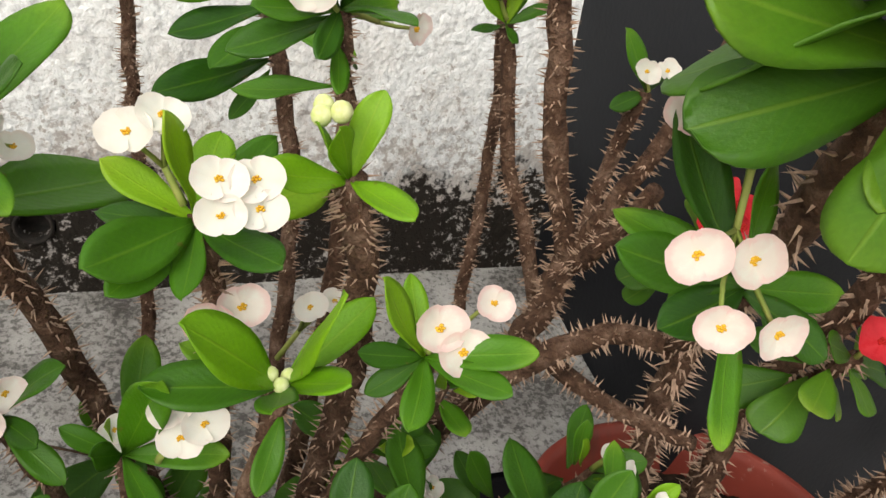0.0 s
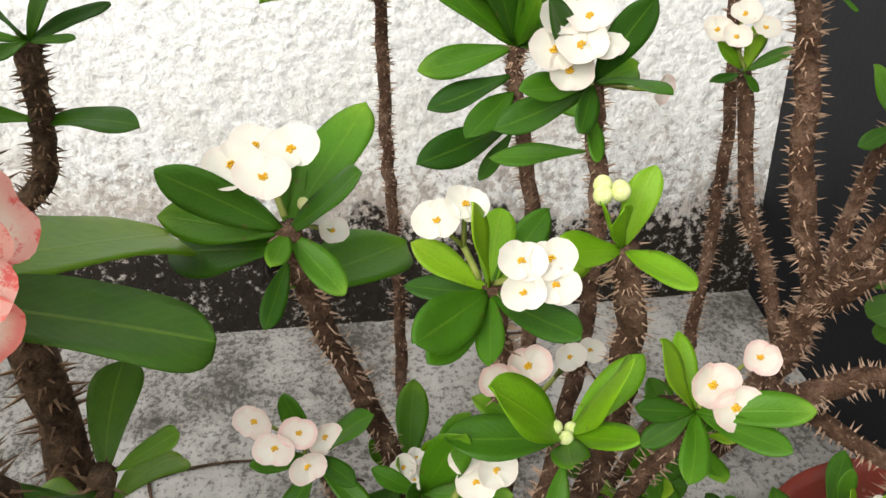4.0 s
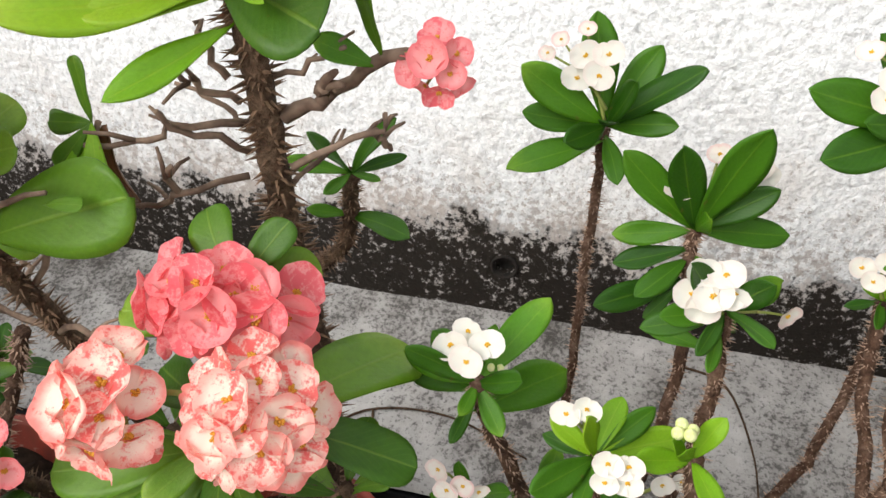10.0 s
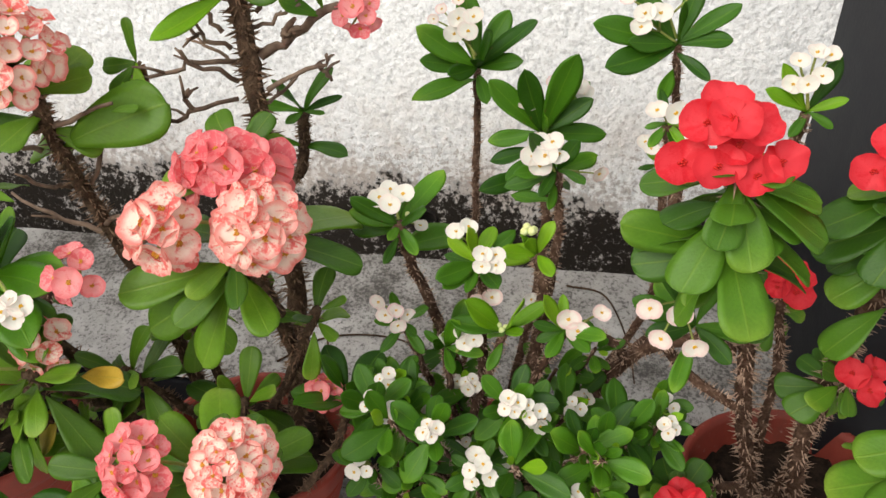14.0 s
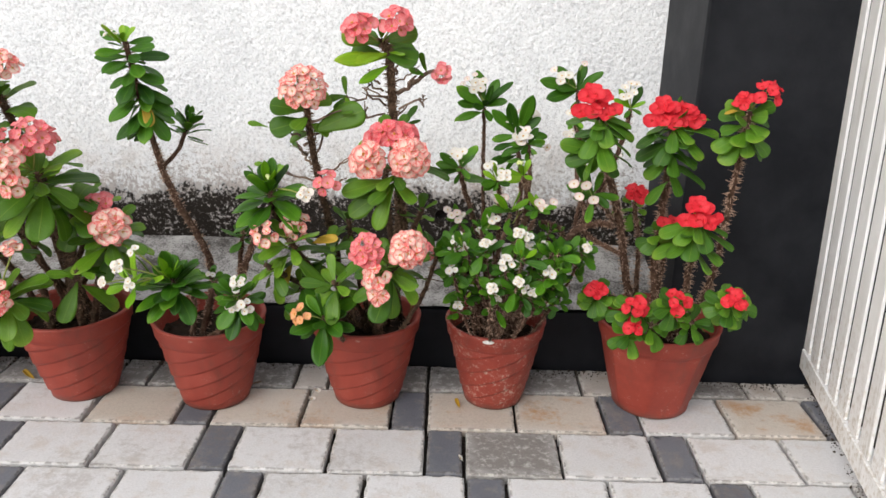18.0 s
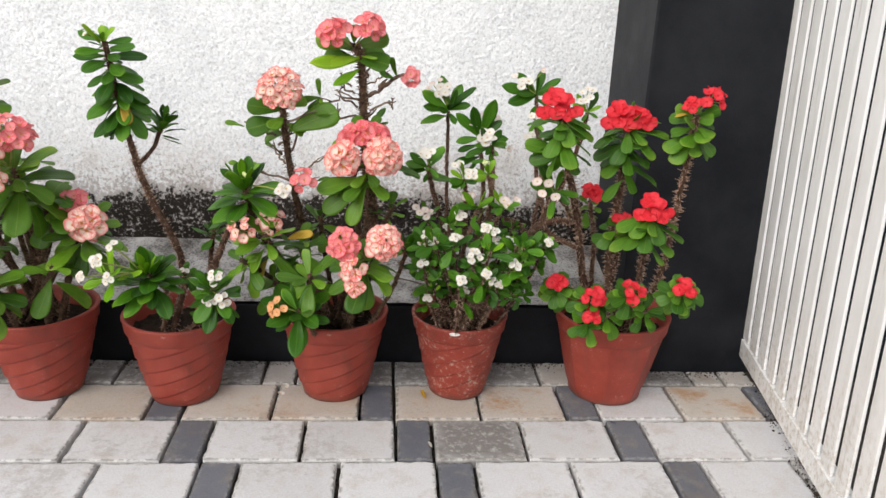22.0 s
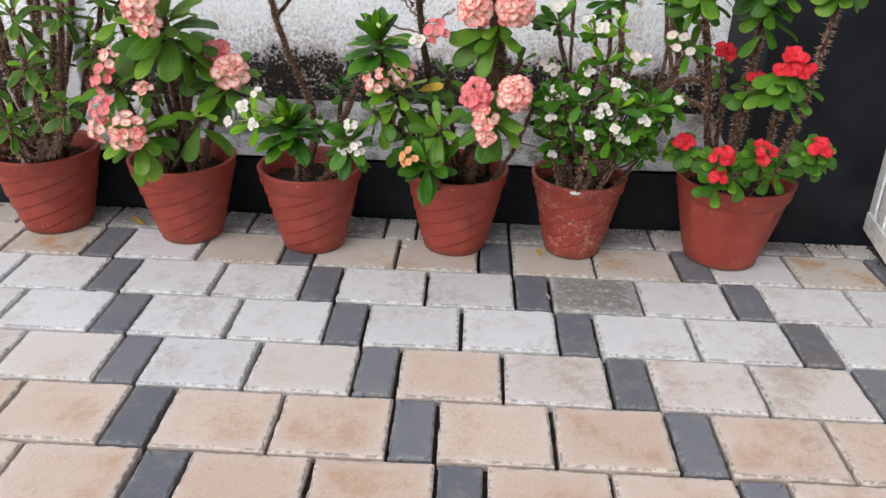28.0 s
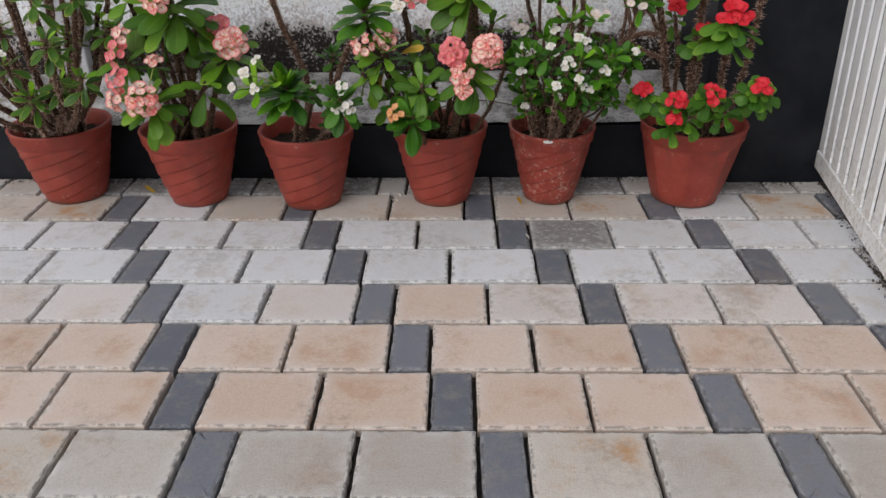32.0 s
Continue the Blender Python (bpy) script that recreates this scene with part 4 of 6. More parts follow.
def plant_white_bush():
    p = Plant(0.098, 0.48, "thorny plant with small white flowers in a scuffed red pot", "white", "white", 51, grow=1.1, dense=1.15, thin=0.66)
    pot_parts(p, 5, mat=M_POT_SCUFFED, rim=.137, foot=.082, tall=.248)
    s = p.soil_point
    bm = bmesh.new()
    bmesh.ops.create_icosphere(bm, subdivisions=2, radius=1.0)
    for v in bm.verts:
        v.co *= 1 + 0.3 * noise.noise(v.co * 2.2)
        v.co = Vector((v.co.x * 0.016, v.co.y * 0.003, v.co.z * 0.0055))
    chip = part("dried_splash", bm, M_SPLASH, p.root, "dried white splash on the pot rim")
    chip.location = Vector((.073, .3425, .239)) - p.o
    chip.rotation_euler.z = radians(-10)
    # the slim tall stem near the wall
    ob, line = p.stem([s(-.06, .07), (.057, .60, .45), (.055, .625, .60), (.053, .63, .68), (.052, .617, .80)], .008, .007, 420, .006)
    p.spray(ob, (.052, .615, .803), [(-.024, .60, .850), (-.022, .57, .770), (-.018, .60, .810), (.122, .60, .867), (.084, .64, .869), (.107, .59, .827), (.072, .57, .775), (.022, .56, .806), (.077, .575, .862), (.027, .64, .889), (.055, .57, .825)], span=.03, face=(0, -.75, .66))
    p.blooms((.05, .61, .81), [(.040, .60, .853), (.022, .605, .848), (.026, .61, .866), (.045, .61, .869)], .021)
    p.blooms((.05, .61, .82), [(.025, .62, .885), (-.006, .62, .861), (.004, .62, .874)], .014, (-.3, -.6, .5), "blush")
    # the two big rosettes in the middle
    ob, line = p.stem([s(.0, .03), (.135, .52, .42), (.155, .555, .59), (.143, .575, .70), (.141, .575, .735)], .010, .008, 330, .007)
    p.spray(ob, (.141, .575, .735), [(.070, .575, .795), (.111, .56, .820), (.169, .56, .841), (.196, .58, .782), (.218, .60, .729), (.076, .57, .720), (.081, .56, .696), (.070, .54, .662), (.116, .56, .645), (.191, .62, .788), (.104, .53, .686), (.142, .53, .770), (.190, .56, .69)], span=.06, face=(0, -.8, .6), wide=.94)
    p.blooms((.135, .573, .745), [(.121, .575, .770)], .021, (-.1, -.6, .7), "blush")
    p.blooms((.15, .575, .745), [(.189, .597, .783), (.181, .60, .79)], .022, (.2, -.7, .6))
    p.blooms((.145, .58, .745), [(.152, .615, .79)], .019, (0, -.5, .8), "blush")
    ob, line = p.stem([s(.02, .0), (.15, .455, .48), (.167, .46, .63), (.16, .465, .735)], .010, .008, 330, .007)
    p.spray(ob, (.159, .464, .736), [(.178, .44, .783), (.191, .43, .739), (.113, .44, .736), (.104, .455, .712), (.142, .43, .717), (.154, .435, .699), (.121, .45, .780), (.198, .52, .725), (.116, .50, .676), (.175, .50, .70)], span=.04, face=(0, -.7, .7))
    p.blooms((.157, .46, .735), [(.135, .455, .772), (.151, .455, .773), (.130, .448, .758), (.144, .445, .760), (.159, .45, .761), (.139, .447, .747)], .0225)
    p.blooms((.165, .465, .735), [(.209, .486, .724)], .018, (.6, -.5, .2), "blush")
    # the rosette over the ledge
    ob, line = p.stem([s(-.03, -.02), (.065, .43, .42), (.03, .42, .54), (.0, .395, .64), (-.012, .385, .695)], .011, .009, 330, .007)
    p.spray(ob, (-.012, .385, .692), [(-.060, .375, .728), (-.068, .40, .695), (-.075, .42, .665), (.027, .445, .730), (.026, .36, .723), (.044, .47, .64), (.013, .36, .672), (-.024, .357, .658), (-.016, .352, .690), (-.008, .42, .715), (-.054, .43, .69)], span=.03, face=(0, -.7, .7), wide=1.06)
    p.blooms((-.012, .384, .70), [(-.018, .370, .725), (-.006, .383, .732), (-.032, .382, .727), (-.022, .395, .731)], .0205, (-.05, -.8, .6))
    p.blooms((-.008, .39, .695), [(-.001, .405, .692), (.009, .41, .68)], .014, (.3, -.6, .5))
    p.buds((.0, .395, .70), 2, .003)
    # the head with four open flowers
    ob, line = p.stem([s(-.01, -.05), (.09, .39, .45), (.088, .36, .60), (.080, .362, .668)], .009, .008, 330, .007)
    p.spray(ob, (.080, .362, .665), [(.066, .347, .713), (.045, .37, .686), (.090, .40, .690), (.134, .40, .66), (.107, .311, .664), (.041, .318, .666), (.045, .375, .660), (.048, .325, .652), (.074, .325, .648), (.112, .40, .682)], fresh=4, face=(0, -.55, .85), wide=1.1)
    p.blooms((.082, .36, .67), [(.086, .330, .696), (.0995, .332, .695), (.086, .325, .684), (.1005, .327, .685)], .0165, (0, -.9, .45), None, .08)
    p.blooms((.075, .362, .672), [(.055, .36, .704), (.068, .361, .710)], .0165, (-.1, -.75, .65))
    p.blooms((.087, .37, .60), [(.083, .35, .623), (.097, .352, .628)], .0185, (0, -.9, .45), "blush")
    # the stem with round buds
    ob, line = p.stem([s(.0, -.02), (.14, .40, .45), (.156, .372, .60), (.144, .362, .684)], .013, .011, 460, .0068)
    p.spray(ob, (.143, .361, .682), [(.154, .368, .720), (.105, .340, .692), (.160, .320, .682), (.120, .345, .708), (.134, .338, .712)], fresh=5, span=.004, face=(0, -.6, .8), wide=1.12)
    p.buds((.132, .354, .714), 4, .0044)
    # low heads in front of the ledge
    p.blooms((.13, .45, .53), [(.142, .42, .583), (.158, .43, .580)], .0155, (0, -.8, .6))
    ob, line = p.stem([s(.0, -.07), (.08, .36, .42), (.113, .336, .592)], .009, .007, 330, .007)
    p.spray(ob, (.113, .335, .597), [(.072, .31, .642), (.127, .31, .654), (.134, .30, .620), (.155, .36, .615), (.056, .33, .603), (.103, .29, .612), (.075, .36, .60), (.10, .31, .56)], fresh=4, face=(0, -.5, .9), wide=1.08)
    p.buds((.111, .332, .602), 3, .0036)
    ob, line = p.stem([s(-.01, -.06), (.06, .37, .42), (.045, .36, .545)], .008, .006, 250, .007)
    p.spray(ob, (.045, .36, .548), [(.075, .40, .564), (.066, .34, .606), (.03, .33, .575), (.02, .36, .565), (.06, .32, .54), (.09, .35, .55)], face=(0, -.6, .8))
    p.blooms((.06, .35, .55), [(.070, .338, .572), (.080, .338, .578), (.066, .342, .586)], .0165, (0, -.85, .5))
    ob, line = p.stem([s(.03, -.05), (.14, .38, .45), (.178, .336, .600)], .009, .007, 330, .007)
    p.spray(ob, (.178, .335, .604), [(.149, .335, .643), (.175, .36, .630), (.145, .33, .612), (.151, .33, .590), (.220, .31, .619), (.205, .30, .603), (.164, .30, .592)], fresh=2, face=(0, -.55, .85), wide=1.1)
    p.blooms((.179, .335, .606), [(.181, .33, .623), (.192, .325, .612)], .0205, (0, -.9, .45), "blush")
    p.blooms((.19, .345, .60), [(.218, .352, .620)], .0170, (.1, -.8, .5), "blush")
    ob, line = p.stem([s(-.04, -.05), (.03, .41, .42), (-.009, .39, .552)], .008, .006, 250, .007)
    p.spray(ob, (-.009, .39, .555), [(-.023, .39, .597), (.021, .38, .590), (.012, .36, .560), (-.042, .38, .560), (.02, .37, .53), (-.03, .36, .53)], face=(0, -.6, .8))
    p.blooms((-.01, .389, .56), [(-.039, .39, .582), (-.029, .38, .571), (-.016, .382, .578), (-.013, .375, .561), (-.003, .385, .571)], .0175, (0, -.9, .4), "blush")
    # the gnarled fork beside the pillar
    p.stem([s(.07, .03), (.25, .48, .42), (.31, .47, .52), (.330, .468, .575)], .017, .014, 460, .0078)
    p.stem([(.25, .47, .44), (.29, .43, .52), (.345, .42, .545), (.38, .40, .545)], .014, .011, 460, .0078)
    p.stem([(.27, .45, .48), (.245, .42, .53), (.20, .41, .55)], .011, .008, 460, .0072)
    p.stem([(.332, .468, .572), (.336, .44, .60), (.338, .405, .655)], .011, .009, 460, .0078)
    p.stem([(.30, .46, .52), (.345, .40, .50), (.40, .375, .48)], .011, .008, 460, .0078)
    # its upright stems
    ob, line = p.stem([(.332, .469, .572), (.308, .47, .65), (.293, .47, .73), (.272, .46, .80)], .013, .010, 460, .0078)
    p.spray(ob, (.272, .46, .802), [(.290, .44, .785), (.300, .45, .806), (.250, .46, .793), (.262, .48, .828), (.285, .43, .775), (.255, .44, .78)], fresh=2, face=(0, -.7, .7))
    p.blooms((.272, .458, .803), [(.257, .445, .820), (.276, .443, .819)], .021)
    ob, line = p.stem([(.326, .482, .52), (.314, .50, .58), (.300, .52, .63), (.287, .53, .722)], .009, .008, 460, .0068)
    p.spray(ob, (.287, .53, .722), [(.294, .53, .756), (.265, .53, .740), (.312, .52, .738), (.260, .52, .715), (.279, .50, .715), (.30, .54, .75)], fresh=2, face=(0, -.7, .7))
    p.blooms((.286, .529, .725), [(.278, .525, .760), (.291, .52, .752), (.269, .515, .748), (.263, .53, .750)], .0165)
    ob, line = p.stem([s(.05, .05), (.29, .58, .42), (.318, .60, .50), (.328, .61, .63), (.303, .585, .77), (.287, .562, .858)], .009, .007, 420, .006)
    p.spray(ob, (.287, .562, .860), [(.190, .54, .879), (.209, .52, .837), (.271, .52, .805), (.323, .53, .830), (.345, .56, .872), (.233, .58, .912), (.305, .60, .920), (.229, .53, .865), (.350, .58, .901), (.28, .54, .91)], span=.03, face=(0, -.75, .66))
    p.blooms((.285, .56, .862), [(.240, .54, .883), (.243, .545, .897), (.260, .545, .898)], .022)
    p.blooms((.285, .56, .866), [(.225, .56, .909), (.30, .56, .925)], .016, (-.1, -.6, .6), "blush")
    ob, line = p.stem([(.330, .468, .575), (.355, .44, .66), (.385, .42, .76), (.395, .41, .838)], .010, .008, 460, .0072)
    p.spray(ob, (.395, .41, .840), [(.349, .40, .860), (.362, .42, .878), (.425, .40, .858), (.418, .43, .888), (.38, .39, .82), (.42, .40, .83)], fresh=3, face=(0, -.7, .7))
    p.blooms((.395, .409, .842), [(.384, .395, .872), (.374, .405, .868), (.396, .398, .880), (.390, .41, .899), (.376, .41, .890), (.403, .41, .897)], .0165, (-.05, -.8, .55))
    ob, line = p.stem([(.334, .468, .575), (.367, .504, .613), (.385, .501, .688)], .010, .008, 460, .0072)
    p.spray(ob, (.386, .50, .688), [(.359, .50, .727), (.354, .49, .678), (.409, .52, .70)], face=(0, -.7, .6))
    p.blooms((.387, .499, .688), [(.375, .49, .704), (.395, .495, .704)], .0155, (.05, -.85, .5))
    # the dark-leaved head with blush flowers
    ob, line = p.stem([(.38, .40, .545), (.35, .34, .60), (.305, .285, .655)], .009, .007, 330, .009)
    p.spray(ob, (.30, .283, .662), [(.258, .315, .728), (.265, .34, .673), (.240, .295, .675), (.285, .262, .600), (.355, .29, .649), (.318, .315, .705), (.335, .26, .64), (.255, .27, .650)], face=(0, -.75, .6), wide=1.15)
    p.blooms((.285, .285, .72), [(.250, .262, .691), (.278, .262, .687), (.263, .253, .664), (.296, .255, .656)], .0195, (-.25, -.9, .25), "blush", .1)
    p.blooms((.285, .30, .72), [(.260, .30, .734), (.267, .305, .741)], .0165, (-.5, -.7, .3), "blush")
    # the low bush
    head(p, [s(.03, -.1), (.17, .27, .38), (.196, .212, .48)], 11, .045, .02, 3, .0185, .015, (.1, -.8, .9), .007, .005, 150, young=3)
    head(p, [s(.0, -.1), (.10, .27, .38), (.10, .221, .498)], 9, .04, .02, 5, .0167, .017, (0, -.8, .9), .007, .005, 150)
    head(p, [s(-.02, -.1), (.07, .26, .34), (.069, .205, .445)], 8, .038, .02, 4, .0158, .014, (0, -.9, .7), .006, .005, 120)
    head(p, [s(-.06, -.08), (.0, .29, .36), (-.022, .23, .48)], 8, .04, .02, 3, .0167, .014, (-.2, -.9, .7), .006, .005, 120)
    head(p, [s(-.05, -.08), (.01, .31, .4), (.005, .275, .515)], 8, .04, .02, 4, .0158, .014, (-.1, -.8, .8), .006, .005, 120)
    head(p, [s(.01, -.08), (.12, .30, .42), (.129, .258, .558)], 8, .04, .02, 4, .0158, .015, (.0, -.8, .8), .006, .005, 120, young=2)
    head(p, [s(.08, -.06), (.25, .34, .38), (.289, .295, .51)], 8, .031, .02, 4, .0141, .018, (.3, -.6, .8), .006, .005, 150)
    r = random.Random(77)
    for i in range(66):
        a, e = r.uniform(0, 6.28), r.uniform(0.35, 1.0)
        tip = Vector((.125 + .185 * e * math.cos(a), .345 + .125 * e * math.sin(a) - .03, r.uniform(.36, .55)))
        mid = Vector((.1 + (tip.x - .1) * .6, .46 + (tip.y - .46) * .6, .22 + (tip.z - .22) * .55))
        low = tip.z < .42
        head(p, [s(), mid, tip], r.choice((5, 6, 8)), r.uniform(.036, .052), .03, r.choice((0, 2, 3, 4)) if not low else r.choice((0, 0, 2, 3)), .0141, .011, (tip.x * .6, -.7, .8), .005, .0035, 110, young=r.choice((0, 1, 2)), size=.008)


DRY_AT = (-0.281, 0.392, 0.858)


def plant_pink_tall():
    p = Plant(-0.26, 0.475, "tall thorny plant with salmon-pink flower heads in a red pot", "pink", "pink", 41, M_STEM_DARK, M_THORN_DARK, 1.2, 1.2, 0.85)
    pot_parts(p, 4, rim=.150, foot=.092)
    s = p.soil_point
    ob, line = p.stem([s(.05, .03), (-.165, .46, .52), (-.172, .45, .689), (-.177, .44, .762), (-.180, .43, .864), (-.186, .42, .95), (-.200, .42, .99)], .016, .010, 330, .015)
    for z, d, ln, k in ((.985, (1, -.2, .25), .092, 0), (.955, (.8, -.5, .02), .10, 1), (.98, (-1, -.15, .2), .098, 0), (.955, (-.9, .1, .05), .085, 1), (.965, (.85, .4, .1), .09, 1), (.97, (-.6, .6, .3), .08, 0), (.99, (.1, -.3, .8), .05, 0)):
        p.single_leaf(ob, (-.200 - (z - .95) * .1, .425, z), d, (0, -.9, .8), ln, "spoon", k)
    p.cluster((-.21, .41, .985), (-.249, .38, 1.015), (-.3, -.6, .7), 13, .032, .027, .62, "coral")
    p.cluster((-.20, .41, .985), (-.164, .38, 1.032), (.3, -.6, .7), 13, .032, .027, .62, "coral")
    p.spray(ob, (-.186, .415, .962), [(-.246, .37, .887), (-.300, .36, .932), (-.147, .38, .952), (-.262, .37, .938)], "spoon", .03, 4, face=(0, -.75, .65), wide=.95, loose=.15)
    # bare twigs left of fallen leaves
    r = random.Random(5)
    for pts in (((-.164, .43, .824), (-.129, .45, .838), (-.108, .47, .844), (-.106, .48, .852)), ((-.112, .467, .843), (-.104, .48, .820)),
                ((-.195, .435, .852), (-.234, .40, .859), (-.248, .39, .850), (-.287, .38, .850)), ((-.196, .43, .832), (-.213, .41, .849), (-.234, .40, .857), (-.239, .39, .876)),
                ((-.198, .43, .812), (-.236, .40, .808), (-.258, .40, .791), (-.272, .38, .810)), ((-.24, .40, .806), (-.242, .395, .82), (-.235, .39, .832)), ((-.203, .44, .865), (-.229, .43, .879), (-.238, .42, .890)),
                ((-.21, .44, .882), (-.232, .45, .902), (-.242, .46, .915)), ((-.17, .44, .906), (-.171, .46, .920), (-.165, .47, .939))):
        p.twig(pts, .0030, .0020)
    for i in range(3):
        b = Vector((-.181, .435, .80 + .045 * i))
        a = 2.4 * i + 1.0
        d = Vector((math.cos(a), math.sin(a) * .7 + .3, r.uniform(-.1, .4)))
        p.twig([b, b + d * .03, b + d * r.uniform(.045, .075) + Vector((0, 0, .008))], .0028, .0016)
    p.twig([(-.169, .435, .859), (-.145, .437, .872), (-.116, .44, .893), (-.080, .43, .917)], .0055, .0045)
    p.twig([(-.14, .437, .876), (-.137, .432, .887), (-.134, .428, .891)], .005, .004)
    p.cluster((-.080, .43, .917), (-.058, .436, .910), (.2, -.9, .1), 8, .022, .017, .62, "coral")
    p.single_leaf(ob, (-.10, .436, .905), (-1, -.2, .35), (0, -.7, .7), .045, "white", 1)
    p.single_leaf(ob, (-.097, .435, .912), (-.3, 0, 1), (-.6, -.8, .1), .05, "pink", 0)
    # middle heads
    ob, line = p.stem([s(.03, -.03), (-.155, .42, .40), (-.15, .34, .60), (-.165, .285, .715)], .013, .009, 330, .012)
    p.spray(ob, (-.165, .290, .715), [(-.280, .25, .664), (-.214, .235, .643), (-.270, .27, .600), (-.206, .25, .575), (-.112, .23, .654), (-.139, .225, .680), (-.195, .24, .675), (-.25, .30, .64), (-.16, .34, .62), (-.24, .33, .70)], None, .04, face=(0, -.8, .6), wide=1.0)
    p.spray(ob, (-.135, .285, .722), [(-.074, .425, .693), (-.034, .304, .696)], None, 0, face=(.2, -.5, .85), wide=.98)
    p.spray(ob, (-.165, .335, .785), [(-.205, .36, .822), (-.140, .36, .826), (-.122, .37, .796), (-.25, .33, .750), (-.13, .37, .76)], None, .03, face=(0, -.8, .6), wide=1.25)
    p.cluster((-.165, .285, .735), (-.222, .262, .738), (-.2, -.9, .35), 14, .0375, .0290, .60)
    p.cluster((-.165, .285, .735), (-.128, .272, .742), (.05, -.9, .4), 22, .0320, .0345, .62)
    for at, ax, k in (((-.200, .330, .774), (-.45, -.75, .45), 9), ((-.172, .318, .782), (0, -.85, .55), 9), ((-.144, .330, .776), (.45, -.75, .45), 9)):
        p.cluster((-.165, .295, .745), at, ax, k - 2, .0350, .0225, .50, "coral")
    # left stem
    ob, line = p.stem([s(-.06, .02), (-.33, .45, .42), (-.355, .40, .62), (-.367, .35, .76), (-.37, .325, .86)], .013, .008, 330, .012)
    for z, d, ln, k in ((.835, (-1, -.2, .15), .088, 0), (.81, (-.9, -.4, -.15), .095, 1), (.845, (.95, .3, .25), .060, 0), (.80, (.85, .2, -.3), .055, 1), (.82, (-.35, -.8, -.25), .06, 1), (.83, (-.3, .7, .3), .085, 0), (.84, (.4, .6, .4), .07, 0), (.775, (-.7, .3, -.1), .07, 2)):
        p.single_leaf(ob, (-.368, .325 + (.86 - z) * .25, z), d, (0, -.9, .8), ln, "spoon", k)
    p.cluster((-.37, .32, .86), (-.371, .305, .888), (0, -.6, .8), 40, .027, .044, .66)
    for i in range(8):
        z = .62 + .025 * i
        a = i * 2.6 + .5
        ln = r.uniform(.06, .12)
        b = Vector((-.356 - .0006 * i * 10, .40 - (z - .62) * .33, z))
        d = Vector((math.cos(a), math.sin(a) * .6, .3))
        p.twig([b, b + d * ln * .5, b + d * ln + Vector((0, 0, .012))])
        p.single_leaf(ob, b + d * ln, d, (0, -.5, 1), r.uniform(.03, .05), "pink", 1)
    p.single_leaf(ob, DRY_AT, (-.12, .1, -1), (-.2, -.95, .1), .085, "dry", 1)
    p.spray(ob, (-.361, .345, .781), [(-.245, .33, .843)], "spoon", 0, face=(.2, -.9, .3), wide=.9)
    p.spray(ob, (-.285, .385, .862), [(-.300, .37, .812), (-.272, .36, .815), (-.310, .37, .83), (-.33, .40, .85), (-.29, .39, .905)], "pink", 0, 2, face=(0, -.9, .4))
    p.twig([(-.362, .37, .72), (-.33, .385, .79), DRY_AT], .003, .002)
    # low right heads
    ob, line = p.stem([s(.04, -.07), (-.20, .30, .38), (-.165, .17, .515)], .012, .009, 250, .012)
    p.leaves(ob, (-.16, .16, .52), (.05, -.45, 1), 16, .095, .05, (125, 40))
    p.cluster((-.16, .16, .52), (-.210, .120, .570), (-.3, -.8, .5), 22, .026, .029, .6, "coral")
    p.cluster((-.16, .16, .52), (-.121, .128, .573), (.1, -.8, .6), 30, .026, .033, .62)
    p.cluster((-.16, .16, .52), (-.190, .095, .520), (-.1, -.9, .3), 7, .027, .022, .6)
    p.cluster((-.17, .11, .52), (-.184, .095, .478), (-.1, -.9, .2), 4, .027, .014, .6)
    # low left heads
    ob, line = p.stem([s(-.06, -.03), (-.40, .38, .42), (-.45, .31, .58), (-.46, .295, .66)], .010, .007, 260, .010)
    p.leaves(ob, (-.46, .29, .665), (-.05, -.2, 1), 24, .088, .06, (115, 25), "white", None, 4)
    p.buds((-.455, .285, .685), 3, .005)
    p.cluster((-.44, .28, .66), (-.358, .205, .668), (.1, -.8, .6), 4, .020, .014, .6, "white")
    p.cluster((-.40, .30, .63), (-.314, .246, .685), (.1, -.7, .6), 6, .026, .022, .6, "coral")
    ob, line = p.stem([s(-.05, -.06), (-.36, .34, .40), (-.41, .25, .545)], .010, .008, 240, .010)
    p.leaves(ob, (-.41, .25, .545), (-.05, -.3, 1), 12, .085, .05, (125, 50))
    p.cluster((-.41, .25, .55), (-.456, .215, .566), (-.3, -.7, .4), 7, .026, .024, .62)
    p.cluster((-.40, .25, .55), (-.399, .272, .570), (.1, -.85, .4), 10, .026, .026, .62)
    p.single_leaf(ob, (-.41, .30, .48), (-.35, -.25, -.85), (-.5, -.7, .1), .10, "yellow", 0)
    p.single_leaf(ob, (-.36, .27, .53), (.75, -.3, .35), (0, -.7, .7), .075, "yellow", 1)
    ob, line = p.stem([s(-.04, -.1), (-.31, .27, .30), (-.328, .20, .37)], .008, .006, 240, .010)
    p.leaves(ob, (-.328, .195, .372), (-.05, -.6, .8), 15, .085, .03, (115, 40), "white")
    p.cluster((-.33, .19, .37), (-.372, .165, .388), (-.5, -.7, .5), 5, .024, .018, .6, "orange")
    # leafy side shoots
    for tip, n, ln in (((-.30, .20, .46), 9, .075), ((-.40, .30, .40), 10, .08), ((-.34, .32, .50), 9, .075), ((-.20, .33, .46), 8, .07), ((-.47, .25, .48), 8, .07), ((-.29, .40, .55), 8, .06), ((-.10, .34, .60), 7, .06)):
        t = Vector(tip)
        head(p, [s(), (t + p.o + Vector((0, 0, .22))) * .5, t], n, ln, .05, 0, r0=.009, r1=.007, thorns=180, wide=(120, 40))
